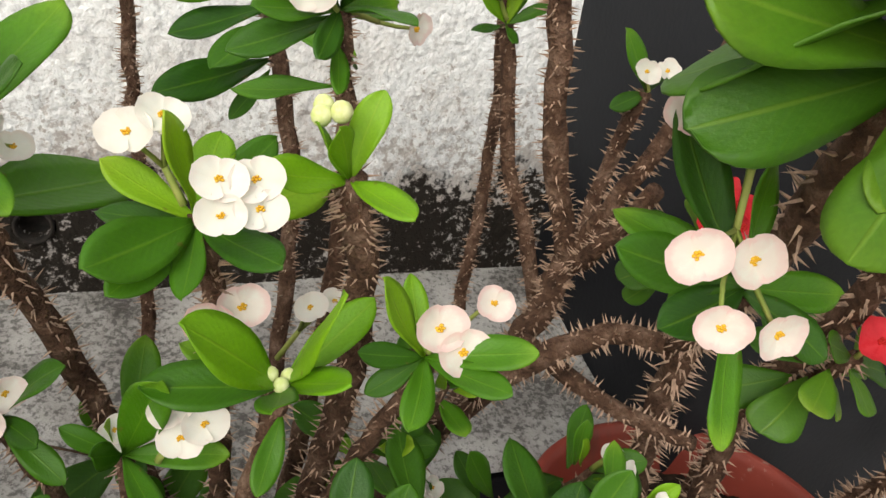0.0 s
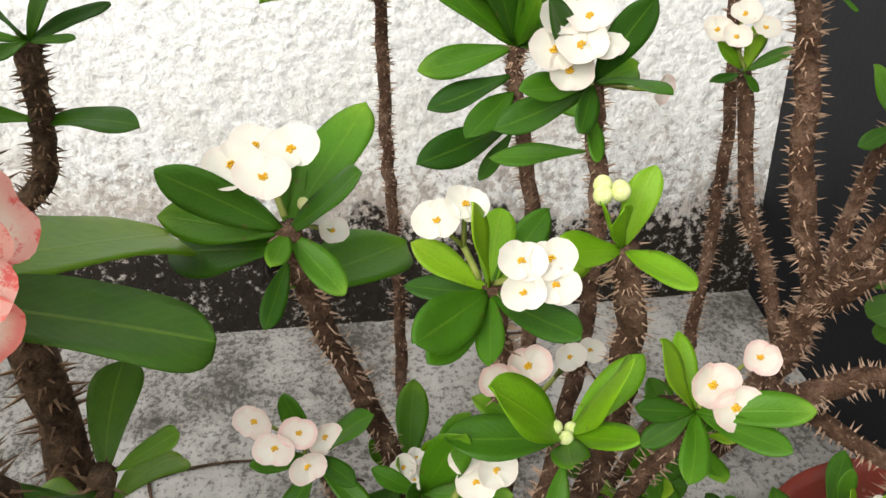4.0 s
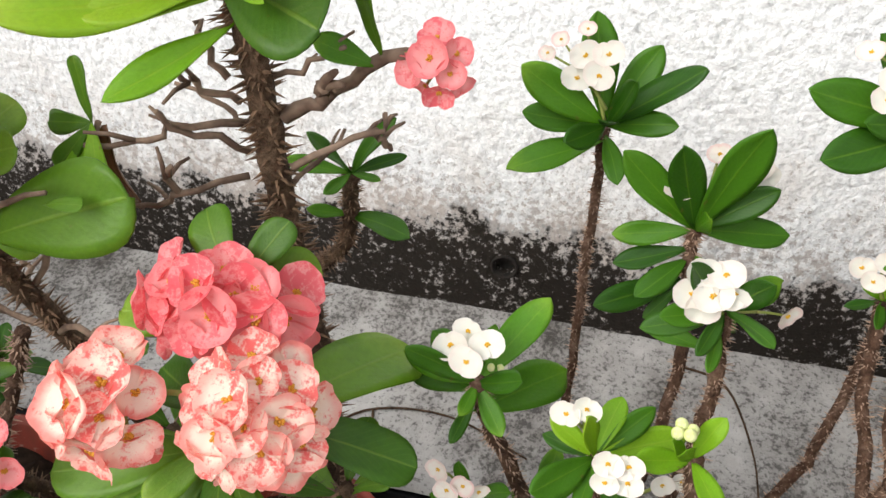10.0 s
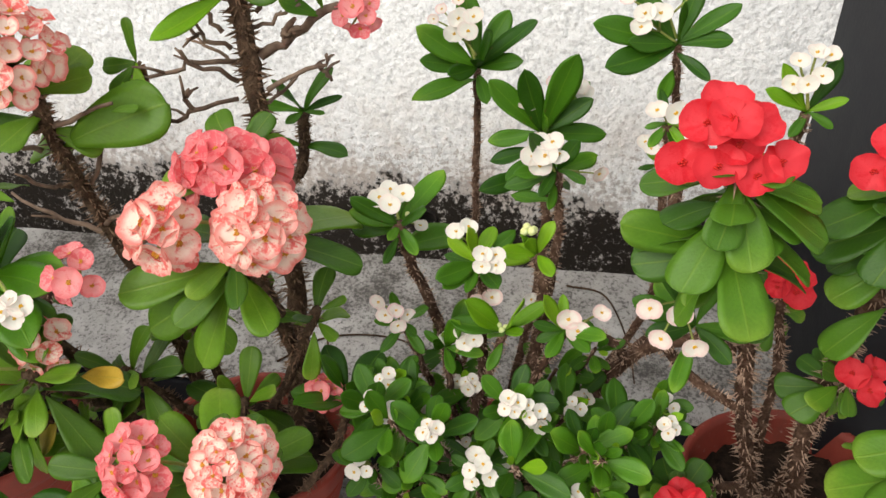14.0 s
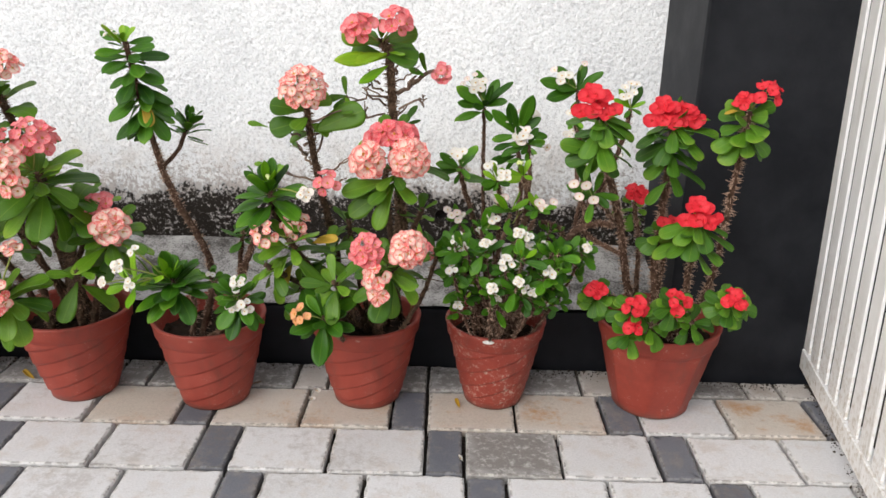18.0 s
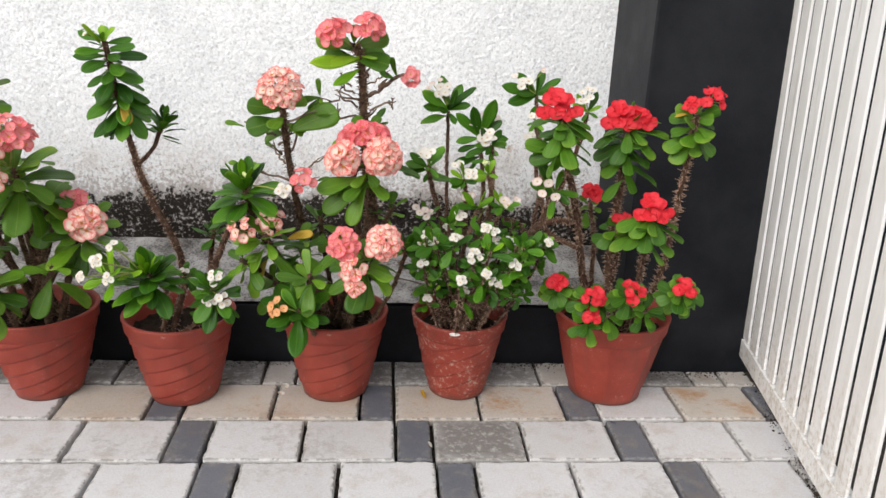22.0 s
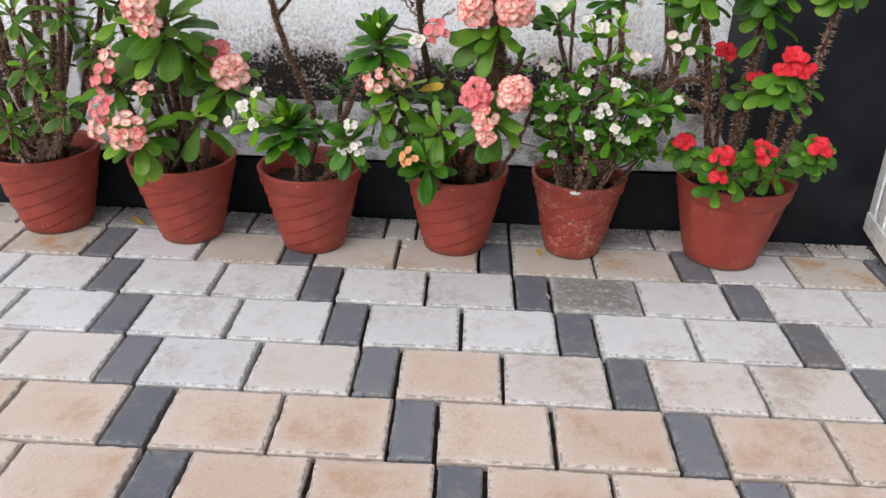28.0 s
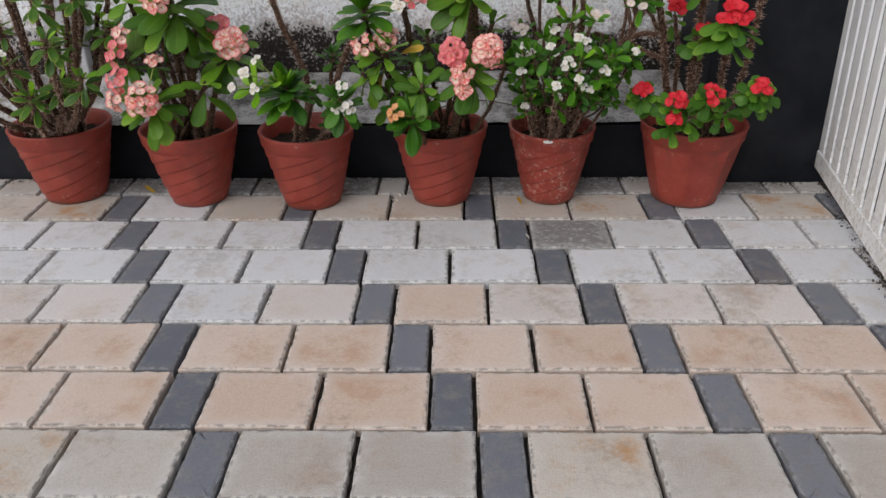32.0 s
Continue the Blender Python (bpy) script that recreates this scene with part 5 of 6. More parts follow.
    # a slim rosette near the wall, and one at the foot
    ob, line = p.stem([s(.09, .06), (-.20, .55, .50), (-.212, .56, .618), (-.180, .575, .665), (-.166, .558, .752)], .010, .009, 330, .009)
    p.spray(ob, (-.165, .556, .753), [(-.129, .56, .812), (-.195, .53, .797), (-.119, .57, .770), (-.221, .54, .763), (-.136, .55, .752), (-.176, .52, .748)], "white", .005, wide=.85)
    p.spray(ob, (-.172, .57, .700), [(-.205, .545, .712), (-.108, .55, .704)], "white", 0)
    head(p, [s(.08, -.08), (-.10, .36, .36), (-.06, .32, .50)], 9, .075, .03, 0, r0=.007, r1=.006, thorns=150, kind="white")
    p.cluster((-.07, .34, .47), (-.090, .325, .492), (0, -.85, .4), 9, .021, .018, .62, "coral")


def red_head(p, foot, at, k=1.0):
    """Large scarlet flowers in two tiers: five below, four above them."""
    low = ((-.046, 0, -.002), (-.015, -.008, 0), (.022, -.008, -.008), (.045, .004, .002), (.004, .006, .016))
    top = ((-.028, .006, .036), (-.007, 0, .043), (.014, .010, .037), (-.012, .018, .054))
    for tier, face in ((low, (0, -.88, .45)), (top, (-.05, -.7, .75))):
        p.blooms(foot, [Vector(at) + Vector(q) * k * .86 for q in tier], .0325 * (.5 + .5 * k), face, None, .26)


def plant_red():
    p = Plant(0.545, 0.475, "thorny plant with scarlet flowers and rounded leaves in a red pot", "red", "red", 61, grow=1.12, dense=1.55, thin=0.8)
    pot_parts(p, 6, True, rim=.165, foot=.106, tall=.262)
    s = p.soil_point
    ob, line = p.stem([s(-.05, .02), (.44, .46, .38), (.395, .40, .55), (.335, .29, .70), (.286, .212, .855)], .014, .011, 330, .013)
    p.spray(ob, (.286, .212, .855), [(.217, .22, .838), (.277, .165, .815), (.255, .165, .775), (.305, .14, .755), (.302, .165, .800), (.355, .22, .835), (.36, .20, .812), (.358, .21, .775), (.262, .21, .715), (.283, .31, .79), (.365, .26, .745), (.24, .29, .75), (.325, .17, .735), (.33, .29, .80)], None, .08, face=None, wide=.95, loose=.3, rise=.05)
    p.spray(ob, (.315, .250, .768), [(.226, .246, .742), (.212, .244, .785), (.270, .215, .730)], None, 0, face=(-.25, -.8, .5), wide=.66, loose=.08)
    p.leaves(ob, (.286, .215, .862), (-.1, -.3, 1), 8, .050, .05, (105, 60))
    red_head(p, (.285, .212, .85), (.277, .198, .870), .93)
    ob, line = p.stem([s(.0, .0), (.505, .44, .43), (.485, .36, .60), (.470, .290, .825)], .014, .011, 330, .013)
    p.spray(ob, (.470, .290, .825), [(.391, .29, .773), (.412, .31, .802), (.417, .28, .702), (.425, .28, .641), (.495, .26, .669), (.521, .27, .729), (.567, .29, .802), (.547, .31, .838), (.490, .34, .875), (.437, .25, .742), (.459, .25, .770), (.558, .30, .687), (.40, .31, .74), (.47, .25, .715), (.53, .25, .76), (.50, .25, .79), (.44, .36, .74), (.545, .35, .75)], None, .13, face=None, wide=.95, loose=.3, rise=.05)
    p.leaves(ob, (.470, .292, .835), (0, -.2, 1), 11, .055, .09, (110, 35))
    red_head(p, (.470, .29, .82), (.448, .278, .838), .85)
    red_head(p, (.470, .29, .82), (.498, .285, .838), .62)
    ob, line = p.stem([s(.06, .0), (.632, .37, .42), (.615, .27, .70), (.604, .21, .87)], .010, .008, 360, .014)
    p.column(ob, line, .075, 24, .066, "red", -.7, .45)
    p.cluster((.604, .205, .88), (.585, .195, .895), (-.5, -.6, .5), 4, .024, .022, .5)
    p.cluster((.604, .205, .88), (.628, .195, .912), (.2, -.6, .7), 6, .027, .026, .5)
    p.single_leaf(ob, (.58, .20, .875), (-1, -.2, .1), (0, -.3, 1), .035, "yellow", 3)
    ob, line = p.stem([s(.04, -.05), (.56, .33, .42), (.525, .22, .56), (.512, .18, .63)], .011, .009, 300, .012)
    p.spray(ob, (.514, .19, .628), [(.431, .20, .541), (.440, .19, .595), (.459, .165, .551), (.497, .14, .555), (.471, .145, .590), (.537, .135, .580), (.594, .17, .572), (.584, .18, .605), (.545, .15, .520), (.470, .21, .611), (.51, .13, .60), (.57, .16, .54), (.52, .26, .57), (.46, .25, .56)], None, .06, face=None, wide=.95, loose=.3, rise=.05)
    p.leaves(ob, (.513, .19, .632), (0, -.3, 1), 8, .050, .06, (115, 50))
    red_head(p, (.512, .188, .625), (.516, .164, .642), .82)
    head(p, [s(-.06, .04), (.47, .48, .45), (.44, .465, .59)], 9, .05, .05, 4, .034, .03, (0, -.5, 1), .009, .007, 300, wide=(125, 60))
    head(p, [s(-.02, .03), (.53, .46, .40), (.50, .36, .55)], 9, .05, .05, 3, .03, .025, (.1, -.7, .8), .009, .007, 300, wide=(125, 60))
    for tip, n, fl in (((.329, .301, .40), 12, 4), ((.408, .232, .392), 13, 6), ((.50, .215, .415), 12, 5), ((.606, .148, .45), 15, 6), ((.412, .235, .335), 7, 3), ((.55, .22, .37), 9, 0), ((.66, .26, .40), 10, 0), ((.46, .25, .345), 8, 0)):
        t = Vector(tip)
        mid = Vector((.545 + (t.x - .545) * .55, .47 + (t.y - .47) * .5, .25 + (t.z - .25) * .6))
        head(p, [s(), mid, t], n, .050, .03, fl, .027, .021, ((t.x - .5) * .8, -.8, .8), .008, .006, 220, wide=(120, 50), cover=.5)


def plant_white_tall():
    p = Plant(-0.686, 0.45, "tall thorny plant with few white flowers in a red pot", "white", "white", 31)
    pot_parts(p, 3, rim=.150, foot=.092)
    s = p.soil_point
    ob, line = p.stem([s(-.02, .03), (-.665, .44, .40), (-.715, .36, .62), (-.735, .33, .75), (-.762, .30, .985)], .013, .008, 330, .010)
    p.column(ob, line, .19, 44, .080, "white", -1.0, .15)
    p.leaves(ob, (-.765, .295, .99), (-.1, -.3, 1), 5, .05, .012, (60, 15), "fresh")
    p.single_leaf(ob, (-.742, .31, .86), (.35, -.45, -.55), (.5, -.8, .3), .078, "yellow", 1)
    p.cluster((-.765, .295, .985), (-.785, .285, 1.0), (-.2, -.3, 1), 5, .013, .024, .5)
    head(p, [(-.728, .342, .69), (-.70, .38, .72), (-.678, .42, .785)], 12, .060, .04, 2, .010, .016, None, .007, .006, 300, size=.007)
    ob, line = p.stem([s(-.03, -.06), (-.68, .33, .36), (-.68, .21, .455)], .010, .008, 260, .010)
    p.leaves(ob, (-.68, .20, .465), (-.05, -.4, 1), 30, .078, .05, (120, 22), None, None, 4)
    p.cluster((-.69, .19, .465), (-.763, .125, .515), (-.3, -.8, .5), 4, .019, .014, .55)
    p.cluster((-.69, .19, .465), (-.742, .125, .475), (-.2, -.9, .3), 3, .018, .010, .55)
    p.cluster((-.69, .19, .465), (-.735, .15, .545), (-.2, -.8, .6), 2, .018, .010, .55)
    p.cluster((-.69, .19, .465), (-.80, .12, .48), (-.5, -.8, .4), 4, .014, .014, .55)
    p.leaves(ob, (-.76, .15, .475), (-.5, -.5, .6), 7, .055, .03, (110, 30), "fresh")
    ob, line = p.stem([s(.05, -.05), (-.57, .32, .35), (-.525, .19, .43)], .009, .007, 240, .010)
    p.leaves(ob, (-.525, .188, .435), (.1, -.4, 1), 22, .062, .05, (125, 25))
    p.cluster((-.525, .185, .435), (-.518, .175, .462), (0, -.8, .6), 5, .017, .015, .55)
    p.cluster((-.525, .185, .42), (-.505, .17, .408), (.2, -.9, .3), 5, .018, .016, .55)
    p.cluster((-.53, .21, .38), (-.54, .19, .395), (-.1, -.9, .3), 3, .016, .010, .55)
    ob, line = p.stem([s(.04, .04), (-.60, .47, .34), (-.555, .49, .46), (-.50, .47, .56)], .012, .010, 330, .012)
    head(p, [(-.60, .47, .34), (-.60, .50, .42), (-.59, .512, .475)], 12, .045, .03, 0, r0=.009, r1=.007)
    head(p, [s(-.01, -.05), (-.645, .39, .36), (-.63, .33, .41)], 7, .04, .03, 2, .012, .01)
    head(p, [s(.0, -.09), (-.60, .35, .27), (-.585, .30, .31)], 4, .025, .015, 4, .010, .010)


def plant_pink_bush():
    p = Plant(-1.072, 0.475, "bushy thorny plant with pink flower heads in a red pot", "pink", "pink", 21, M_STEM_DARK, M_THORN_DARK, 1.2, 1.3, 0.85)
    pot_parts(p, 2, rim=.154, foot=.090)
    r = random.Random(23)
    s = p.soil_point
    ob, line = p.stem([s(-.01, .02), (-1.06, .45, .50), (-1.07, .36, .75), (-1.085, .33, .86)], .013, .009, 300, .012)
    p.leaves(ob, (-1.085, .325, .87), (0, -.2, 1), 13, .088, .12, (115, 50), "spoon")
    p.cluster((-1.085, .32, .87), (-1.125, .30, .875), (-.3, -.7, .6), 31, .027, .042, .62)
    p.cluster((-1.085, .32, .87), (-1.06, .32, .920), (.1, -.5, .9), 18, .027, .034, .6)
    ob, line = p.stem([s(.03, -.02), (-1.0, .37, .48), (-.965, .22, .70)], .013, .009, 300, .012)
    p.leaves(ob, (-.96, .21, .71), (.05, -.35, 1), 18, .115, .08, (125, 45))
    p.cluster((-.96, .20, .71), (-.945, .195, .785), (.1, -.6, .8), 26, .027, .040, .62, "coral")
    p.cluster((-.96, .20, .71), (-.985, .135, .745), (-.2, -.8, .5), 21, .027, .034, .62)
    p.cluster((-.96, .20, .71), (-1.01, .15, .785), (-.4, -.7, .5), 14, .027, .028, .6, "coral")
    p.cluster((-.96, .20, .71), (-.965, .12, .700), (.0, -.95, .2), 7, .027, .022, .6)
    ob, line = p.stem([s(-.04, -.05), (-1.07, .33, .38), (-1.04, .13, .445)], .012, .008, 280, .012)
    p.leaves(ob, (-1.035, .12, .45), (0, -.5, 1), 17, .095, .05, (125, 40))
    p.cluster((-1.035, .11, .45), (-1.027, .065, .462), (.1, -.9, .5), 17, .028, .036, .6)
    p.cluster((-1.035, .11, .45), (-1.10, .105, .505), (-.5, -.7, .4), 8, .027, .024, .6, "coral")
    p.cluster((-1.035, .11, .45), (-1.112, .105, .455), (-.5, -.8, .2), 6, .026, .020, .6)
    p.cluster((-1.035, .11, .45), (-1.013, .15, .538), (.1, -.5, .9), 4, .026, .018, .5)
    ob, line = p.stem([s(-.06, -.02), (-1.13, .33, .42), (-1.12, .22, .54)], .010, .008, 280, .011)
    p.leaves(ob, (-1.12, .21, .545), (-.2, -.3, 1), 8, .085, .05, (125, 50))
    p.cluster((-1.12, .21, .54), (-1.122, .19, .555), (-.3, -.8, .4), 8, .028, .028, .6, "coral")
    p.cluster((-1.12, .21, .54), (-1.10, .20, .605), (-.1, -.7, .7), 6, .027, .022, .6)
    ob, line = p.stem([s(.06, -.02), (-.93, .37, .40), (-.85, .28, .545)], .012, .008, 280, .011)
    p.leaves(ob, (-.845, .275, .55), (.2, -.3, 1), 16, .105, .06, (125, 40))
    p.cluster((-.845, .27, .55), (-.828, .25, .565), (.2, -.8, .5), 15, .034, .034, .6)
    p.cluster((-.845, .27, .55), (-.875, .30, .598), (-.2, -.6, .7), 15, .028, .030, .6, "coral")
    for tip in ((-.92, .27, .62), (-.90, .20, .47), (-1.10, .26, .70), (-1.03, .36, .74)):
        t = Vector(tip)
        head(p, [s(), (t + p.o + Vector((0, 0, .22))) * .5, t], r.choice((5, 6, 7)), r.uniform(.075, .10), .07, 0, r0=.009, r1=.007, wide=(125, 50), kind=r.choice(("spoon", "pink")))
    for i in range(4):
        a = i * 1.05 + 0.3
        t = Vector((-1.05 + .12 * math.cos(a), .46 + .1 * math.sin(a), .50 + .05 * (i % 3)))
        head(p, [s(), (t + p.o + Vector((0, 0, .25))) * .5, t], 7, .085, .05, 0, r0=.010, r1=.007, wide=(120, 45))


def plant_yellow_edged():
    p = Plant(-1.51, 0.51, "bushy thorny plant with yellow-edged leaves in a weathered red pot", "edged", "white", 11, grow=1.05, dense=1.1, thin=1.0)
    pot_parts(p, 1)
    s = p.soil_point
    r = random.Random(12)
    for k, tip in enumerate(((-1.26, .35, .87), (-1.253, .30, .711), (-1.361, .40, .564), (-1.234, .50, .716), (-1.257, .45, .90), (-1.30, .165, .60), (-1.234, .185, .494), (-1.423, .24, .426),
                (-1.33, .38, .80), (-1.36, .26, .70), (-1.40, .42, .86), (-1.46, .30, .78), (-1.20, .34, .60), (-1.30, .50, .60), (-1.52, .33, .62), (-1.60, .42, .84), (-1.56, .50, .93), (-1.70, .38, .70),
                (-1.68, .30, .56), (-1.62, .24, .44), (-1.48, .25, .52), (-1.35, .28, .46), (-1.76, .48, .80), (-1.42, .55, .94))):
        t = Vector(tip)
        b = s()
        mid = Vector((b.x + (t.x - b.x) * .62, b.y + (t.y - b.y) * .62, .2 + (t.z - .2) * .42))
        head(p, [b, mid, t], r.choice((11, 13, 16)), r.uniform(.054, .070), .05, 3 if k % 4 == 0 else 0, .018, .014, ((t.x - b.x) * .8, (t.y - b.y) * .6 - .2, .8), .011, .007, 260, wide=(118, 35), young=3, size=.012)


plant_white_bush()
plant_pink_tall()
plant_red()
plant_white_tall()
plant_pink_bush()
plant_yellow_edged()


# ---- ground and pavers ----
bm = bmesh.new()
vs = [bm.verts.new(p) for p in ((-400, -400, -0.026), (400, -400, -0.026), (400, 400, -0.026), (-400, 400, -0.026))]
bm.faces.new(vs)
ground = structure("ground", bm, M_JOINT, "sandy ground under the paving", "ground")

pavement = tagged(new("pavement"), "interlocking pavement of pale and charcoal concrete blocks", "pavement", "", "structure")
PERIOD, LIGHT, DARK, PITCH, SHIFT = 0.583, 0.243, 0.097, 0.1945, 0.1015


def paver_mesh(w, d, rnd, mat, cuts=None):
    """A block w by d with a chamfered, chipped upper edge, its middle at the origin and its top at z = 0."""
    me = bpy.data.meshes.new("paver")
    gap = 0.0048
    a, b = w / 2 - gap, d / 2 - gap
    k = 12
    loop = []
    for (x0, y0), (x1, y1) in (((-a, -b), (a, -b)), ((a, -b), (a, b)), ((a, b), (-a, b)), ((-a, b), (-a, -b))):
        for i in range(k):
            loop.append((x0 + (x1 - x0) * i / k, y0 + (y1 - y0) * i / k))
    n = len(loop)
    verts, worn = [], []
    for z, inset, wv, rv in ((-0.05, 0, 0.0, 1.0), (-0.0045, 0, 0.3, 1.0), (0.0, 0.0030, 1.0, 1.0), (0.0, 0.0085, 0.0, 0.9), (0.0, 0.034, 0.0, 0.0)):
        for x, y in loop:
            j = inset * rnd.uniform(0.75, 1.35) if inset else 0
            sx, sy = (x > a - 1e-6) - (x < -a + 1e-6), (y > b - 1e-6) - (y < -b + 1e-6)
            q = rnd.uniform(-0.0011, 0.0011) + (rnd.uniform(0.001, 0.005) if rnd.random() < 0.05 else 0)
            if inset > 0.02:
                verts.append((x * (1 - min(inset, a * 0.7) / a), y * (1 - min(inset, b * 0.7) / b), z))
            else:
                verts.append((x - sx * (j + q), y - sy * (j - q), z - (rnd.uniform(0, 0.0018) if wv == 1.0 else 0)))
            worn.append((wv, rv, 0.0, 1))
    faces = []
    for l in range(4):
        for i in range(n):
            p, q = l * n + i, l * n + (i + 1) % n
            faces.append((p, q, q + n, p + n))
    faces.append(tuple(range(4 * n, 5 * n)))
    me.from_pydata(verts, [], faces)
    lay = me.color_attributes.new("worn", "FLOAT_COLOR", "POINT")
    for i, v in enumerate(worn):
        lay.data[i].color = v
    me.materials.append(mat)
    return me


prnd = random.Random(9)
PAVERS = {}
for key, mat, w in (("cream", M_PAV_CREAM, LIGHT), ("peach", M_PAV_PEACH, LIGHT), ("blush", M_PAV_BLUSH, LIGHT), ("rust", M_PAV_RUST, LIGHT), ("sand", M_PAV_SAND, LIGHT), ("grey", M_PAV_GREY, LIGHT), ("dark", M_PAV_DARK, DARK)):
    PAVERS[key] = [paver_mesh(w, PITCH, prnd, mat) for _ in range(4)]


def gate_x(y):
    """Where the paving ends along the open gate."""
    return 1.085 - 0.165 * (0.68 - y)


def lay(key, x0, x1, yc, d=PITCH, mat=None):
    """One block between x0 and x1 in the row whose middle is yc; a cut block gets a mesh of its own."""
    end = gate_x(yc) if yc > -1.2 else 3.0
    if x0 > end - 0.02:
        return None
    cut = x1 > end
    x1 = min(x1, end)
    if cut or mat is not None:
        me = paver_mesh(x1 - x0, d, prnd, mat or {"cream": M_PAV_CREAM, "peach": M_PAV_PEACH, "blush": M_PAV_BLUSH, "rust": M_PAV_RUST, "sand": M_PAV_SAND, "grey": M_PAV_GREY, "dark": M_PAV_DARK}[key])
    else:
        me = prnd.choice(PAVERS[key])
    m = pose((x0 + x1) / 2 + prnd.uniform(-1, 1) * 0.0015, yc + prnd.uniform(-1, 1) * 0.0015, prnd.uniform(-0.002, 0.001), prnd.uniform(-0.4, 0.4), prnd.uniform(-0.4, 0.4), prnd.uniform(-0.5, 0.5))
    return place("paver", me, pavement, m)


for row in range(1, 15):
    yc = 0.302 + PITCH / 2 - PITCH * (row - 1)
    x = -0.665 + SHIFT * (row - 2) - PERIOD * 7
    while x < 2.6:
        for key, w in (("dark", DARK), ("light", LIGHT), ("light", LIGHT)):
            if -2.5 < x + w and x < (2.2 if yc < -1.2 else 1.2):
                if key == "light":
                    if row == 1:
                        kind = "rust" if -1.0 < x + w / 2 < -0.3 or 0.0 < x + w / 2 < 0.45 or x < -1.4 else prnd.choice(("rust", "cream"))
                    elif row <= 4:
                        kind = "cream" if row < 4 else prnd.choice(("blush", "blush", "blush", "cream", "peach"))
                    elif row <= 6:
                        kind = "peach"
                    else:
                        kind = prnd.choice(("sand", "sand", "sand", "rust"))
                else:
                    kind = "dark"
                if row == 2 and key == "light" and 0.0 < x + w / 2 < 0.27:
                    kind = "grey"
                lay(kind, x, x + w, yc)
            x += w
# cut blocks along the plinth
x = -2.3
while x < 1.0:
    w = prnd.choice((0.10, 0.16, 0.19, 0.24))
    back = 0.645 if x + w < PILLAR_X else 0.592
    lay("cream", x, x + w, (0.497 + back) / 2, back - 0.497, prnd.choice((M_PAV_SAND, M_PAV_GREY, M_PAV_GREY, M_PAV_SAND)))
    x += w


# ---- small loose things ----
def dry_leaf(x, y, turn, length, mat, label):
    """A fallen leaf curled on the paving."""
    me = leaf_mesh("fallen_leaf", mat, 0.42, -0.5, 0.6, 4.0, 5)
    ob = tagged(new("fallen_leaf", me), label, "fallen leaf", "fallen leaves on the paving")
    ob.matrix_basis = pose(x, y, 0.004, 0, 0, turn) @ Matrix.Diagonal((length, length, length, 1))
    return ob


dry_leaf(-1.235, 0.50, 60, 0.050, M_LEAF_Y, "dry yellow-brown leaf lying on the paving by a pot")
dry_leaf(-0.575, 0.52, 150, 0.045, M_TWIG, "withered dark leaf lying on the paving by a pot")
dry_leaf(0.005, 0.40, 20, 0.035, M_LEAF_Y, "curled tan leaf lying against a pot foot")
for x, y, k in ((-0.412, 0.43, 0), (-0.405, 0.475, 1), (0.005, 0.17, 2)):
    ob = tagged(new("fallen_flower", FLOWER["white"][k]), "fallen white flower on the paving", "fallen flower", "fallen flowers on the paving")
    ob.matrix_basis = pose(x, y, 0.004, 25 * k, 15, 40 * k) @ Matrix.Diagonal((0.018, 0.018, 0.018, 1))


def ledge_twig(pts, label):
    """A thin dry stalk lying on the ledge."""
    bm = bmesh.new()
    tube(bm, curve_points(pts, 18), 0.0022, 0.0012, 6, 0.1)
    tagged(part("dry_stalk", bm, M_STEM_DARK, None), label, "dry stalk", "dry stalks on the ledge")


def on_ledge(x, y):
    return Vector(ledge_point(x, y)) + Vector((0, 0, 0.003))


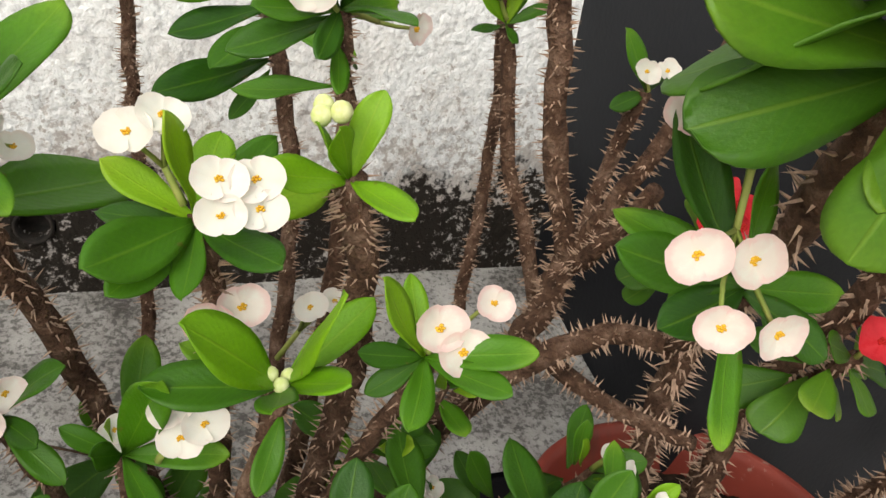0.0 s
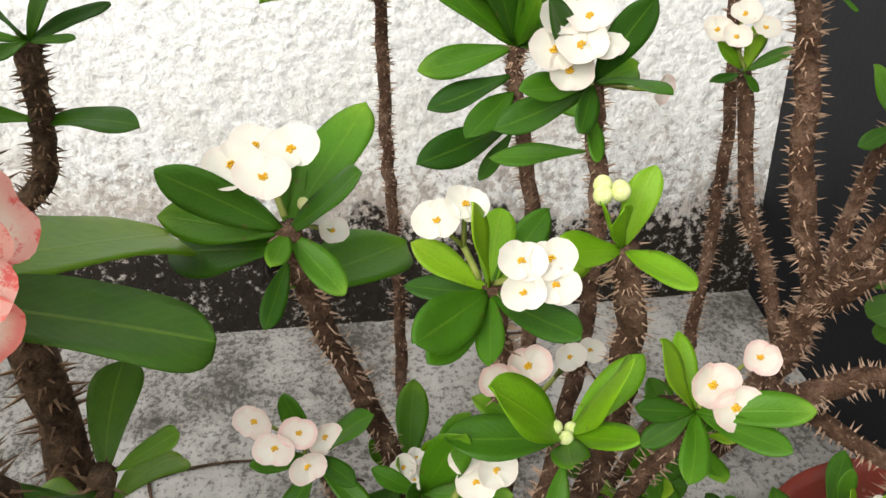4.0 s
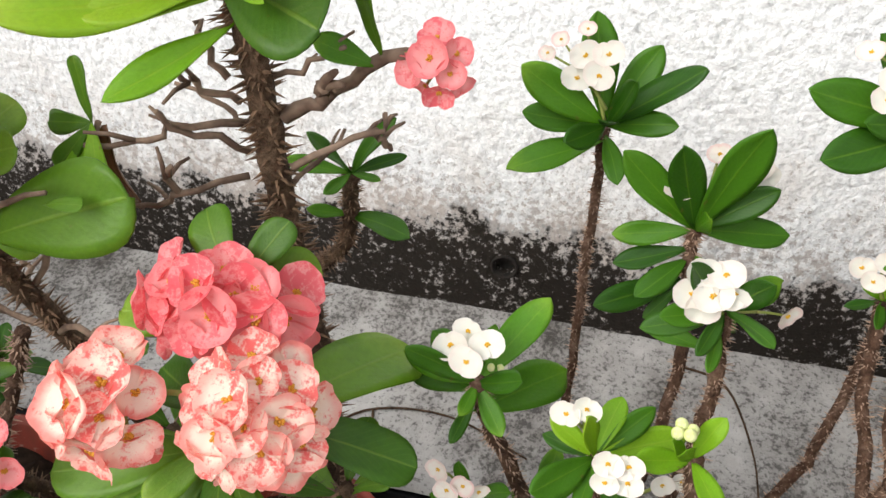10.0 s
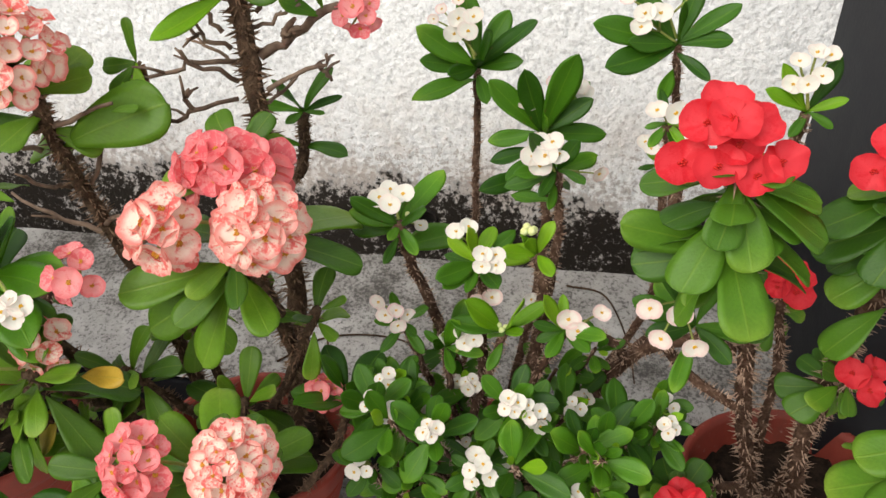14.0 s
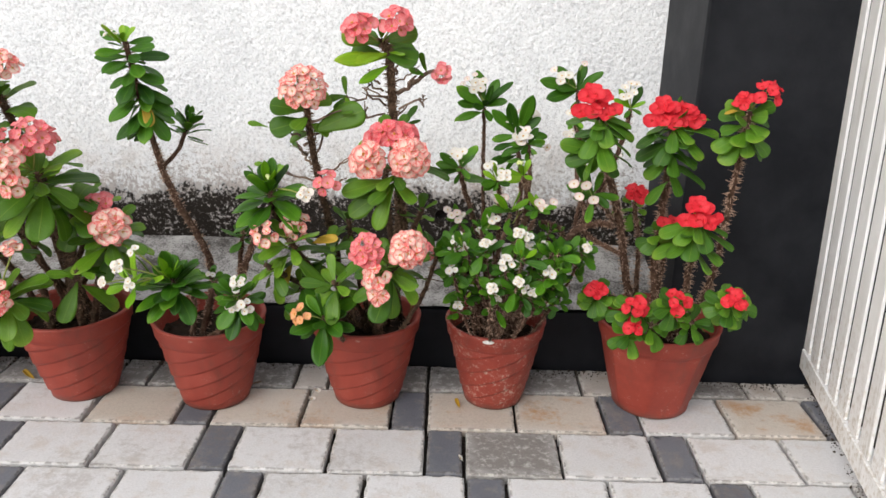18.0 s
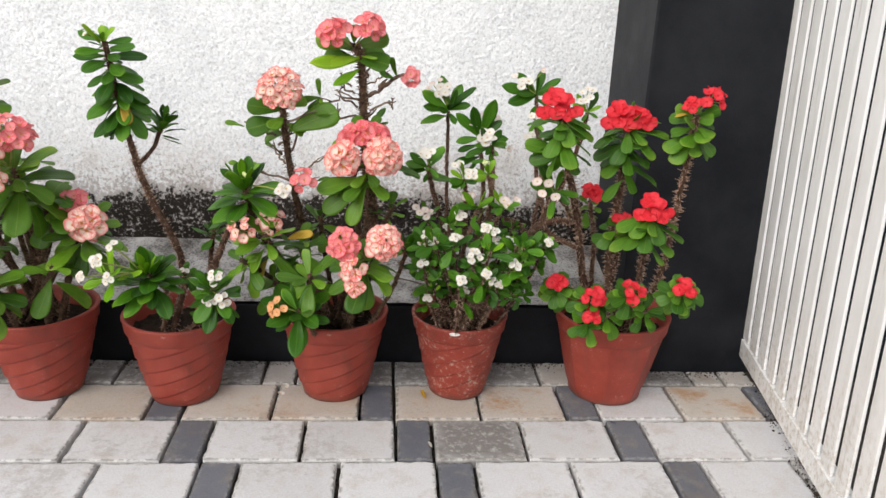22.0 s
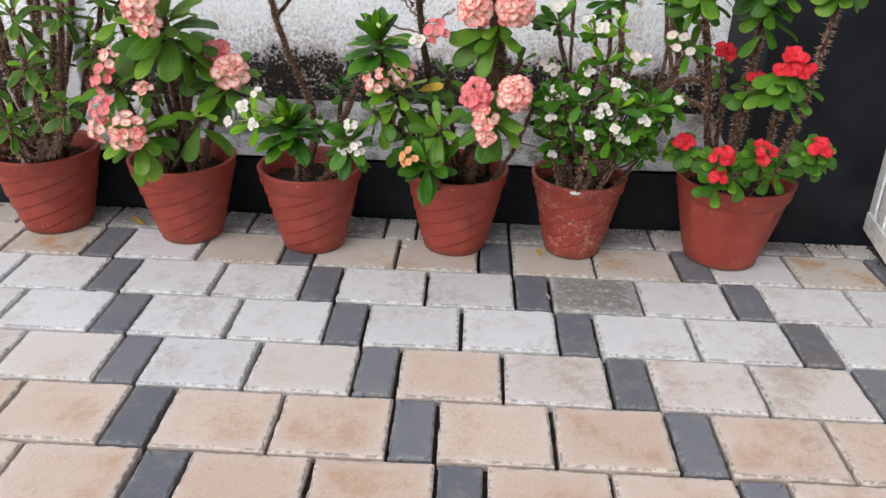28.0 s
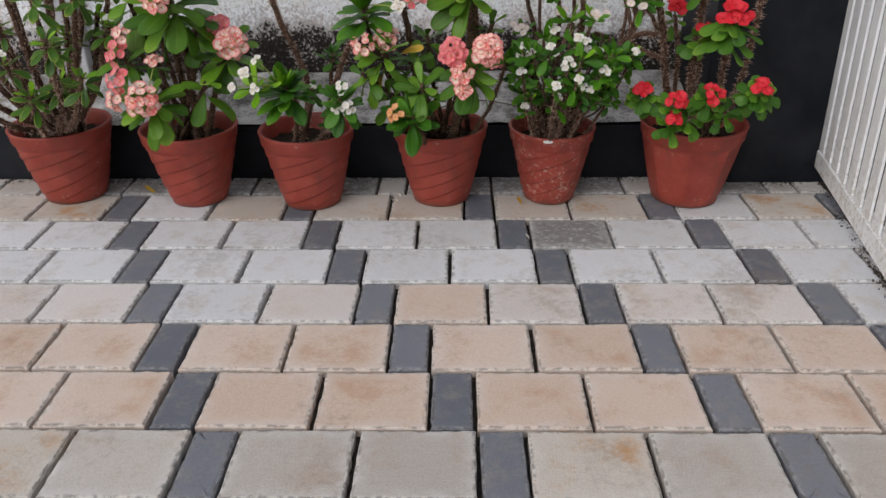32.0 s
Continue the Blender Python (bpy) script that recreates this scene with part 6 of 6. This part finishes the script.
ledge_twig([on_ledge(-0.30, 0.70), on_ledge(-0.22, 0.76), on_ledge(-0.10, 0.77), on_ledge(0.02, 0.73)], "thin dark dry stalk lying on the cement ledge")
ledge_twig([on_ledge(-0.22, 0.76), on_ledge(-0.21, 0.71), on_ledge(-0.24, 0.69)], "short dark dry stalk lying on the cement ledge")
ledge_twig([on_ledge(0.22, 0.93), on_ledge(0.29, 0.89) + Vector((0, 0, 0.02)), on_ledge(0.33, 0.80) + Vector((0, 0, 0.01)), on_ledge(0.34, 0.72)], "bent dark dry stalk leaning over the cement ledge")


def soil_crumbs(seed, n, spot):
    """Loose crumbs of earth, one mesh."""
    r = random.Random(seed)
    verts, faces = [], []
    for _ in range(n):
        x, y = spot(r)
        q = r.uniform(0.0007, 0.0024) * (1 + (r.random() < 0.05))
        k = len(verts)
        for i in range(5):
            a = i * 1.2566 + r.uniform(-0.3, 0.3)
            verts.append((x + q * 1.3 * math.cos(a), y + q * 1.3 * math.sin(a), -0.004))
        for i in range(5):
            a = i * 1.2566 + r.uniform(-0.3, 0.3)
            verts.append((x + q * 0.8 * math.cos(a), y + q * 0.8 * math.sin(a), q * r.uniform(0.4, 0.9)))
        verts.append((x, y, q))
        for i in range(5):
            j = (i + 1) % 5
            faces.append((k + i, k + j, k + 5 + j, k + 5 + i))
            faces.append((k + 5 + i, k + 5 + j, k + 10))
    me = bpy.data.meshes.new("soil_crumbs")
    me.from_pydata(verts, [], faces)
    me.materials.append(M_CRUMB)
    return new("soil_crumbs", me)


def by_plinth(r):
    x = r.uniform(-2.0, 1.0)
    return x, (0.640 if x < PILLAR_X else 0.588) - abs(r.gauss(0, 0.022)) - 0.004


def by_gate(r):
    y = r.uniform(-0.6, 0.58)
    return gate_x(y) - 0.012 - abs(r.gauss(0, 0.014)), y


tagged(soil_crumbs(3, 1500, by_plinth), "dark loose earth swept against the black plinth", "soil", "", "stuff")
tagged(soil_crumbs(4, 900, by_gate), "dark loose earth along the foot of the white gate", "soil", "", "stuff")
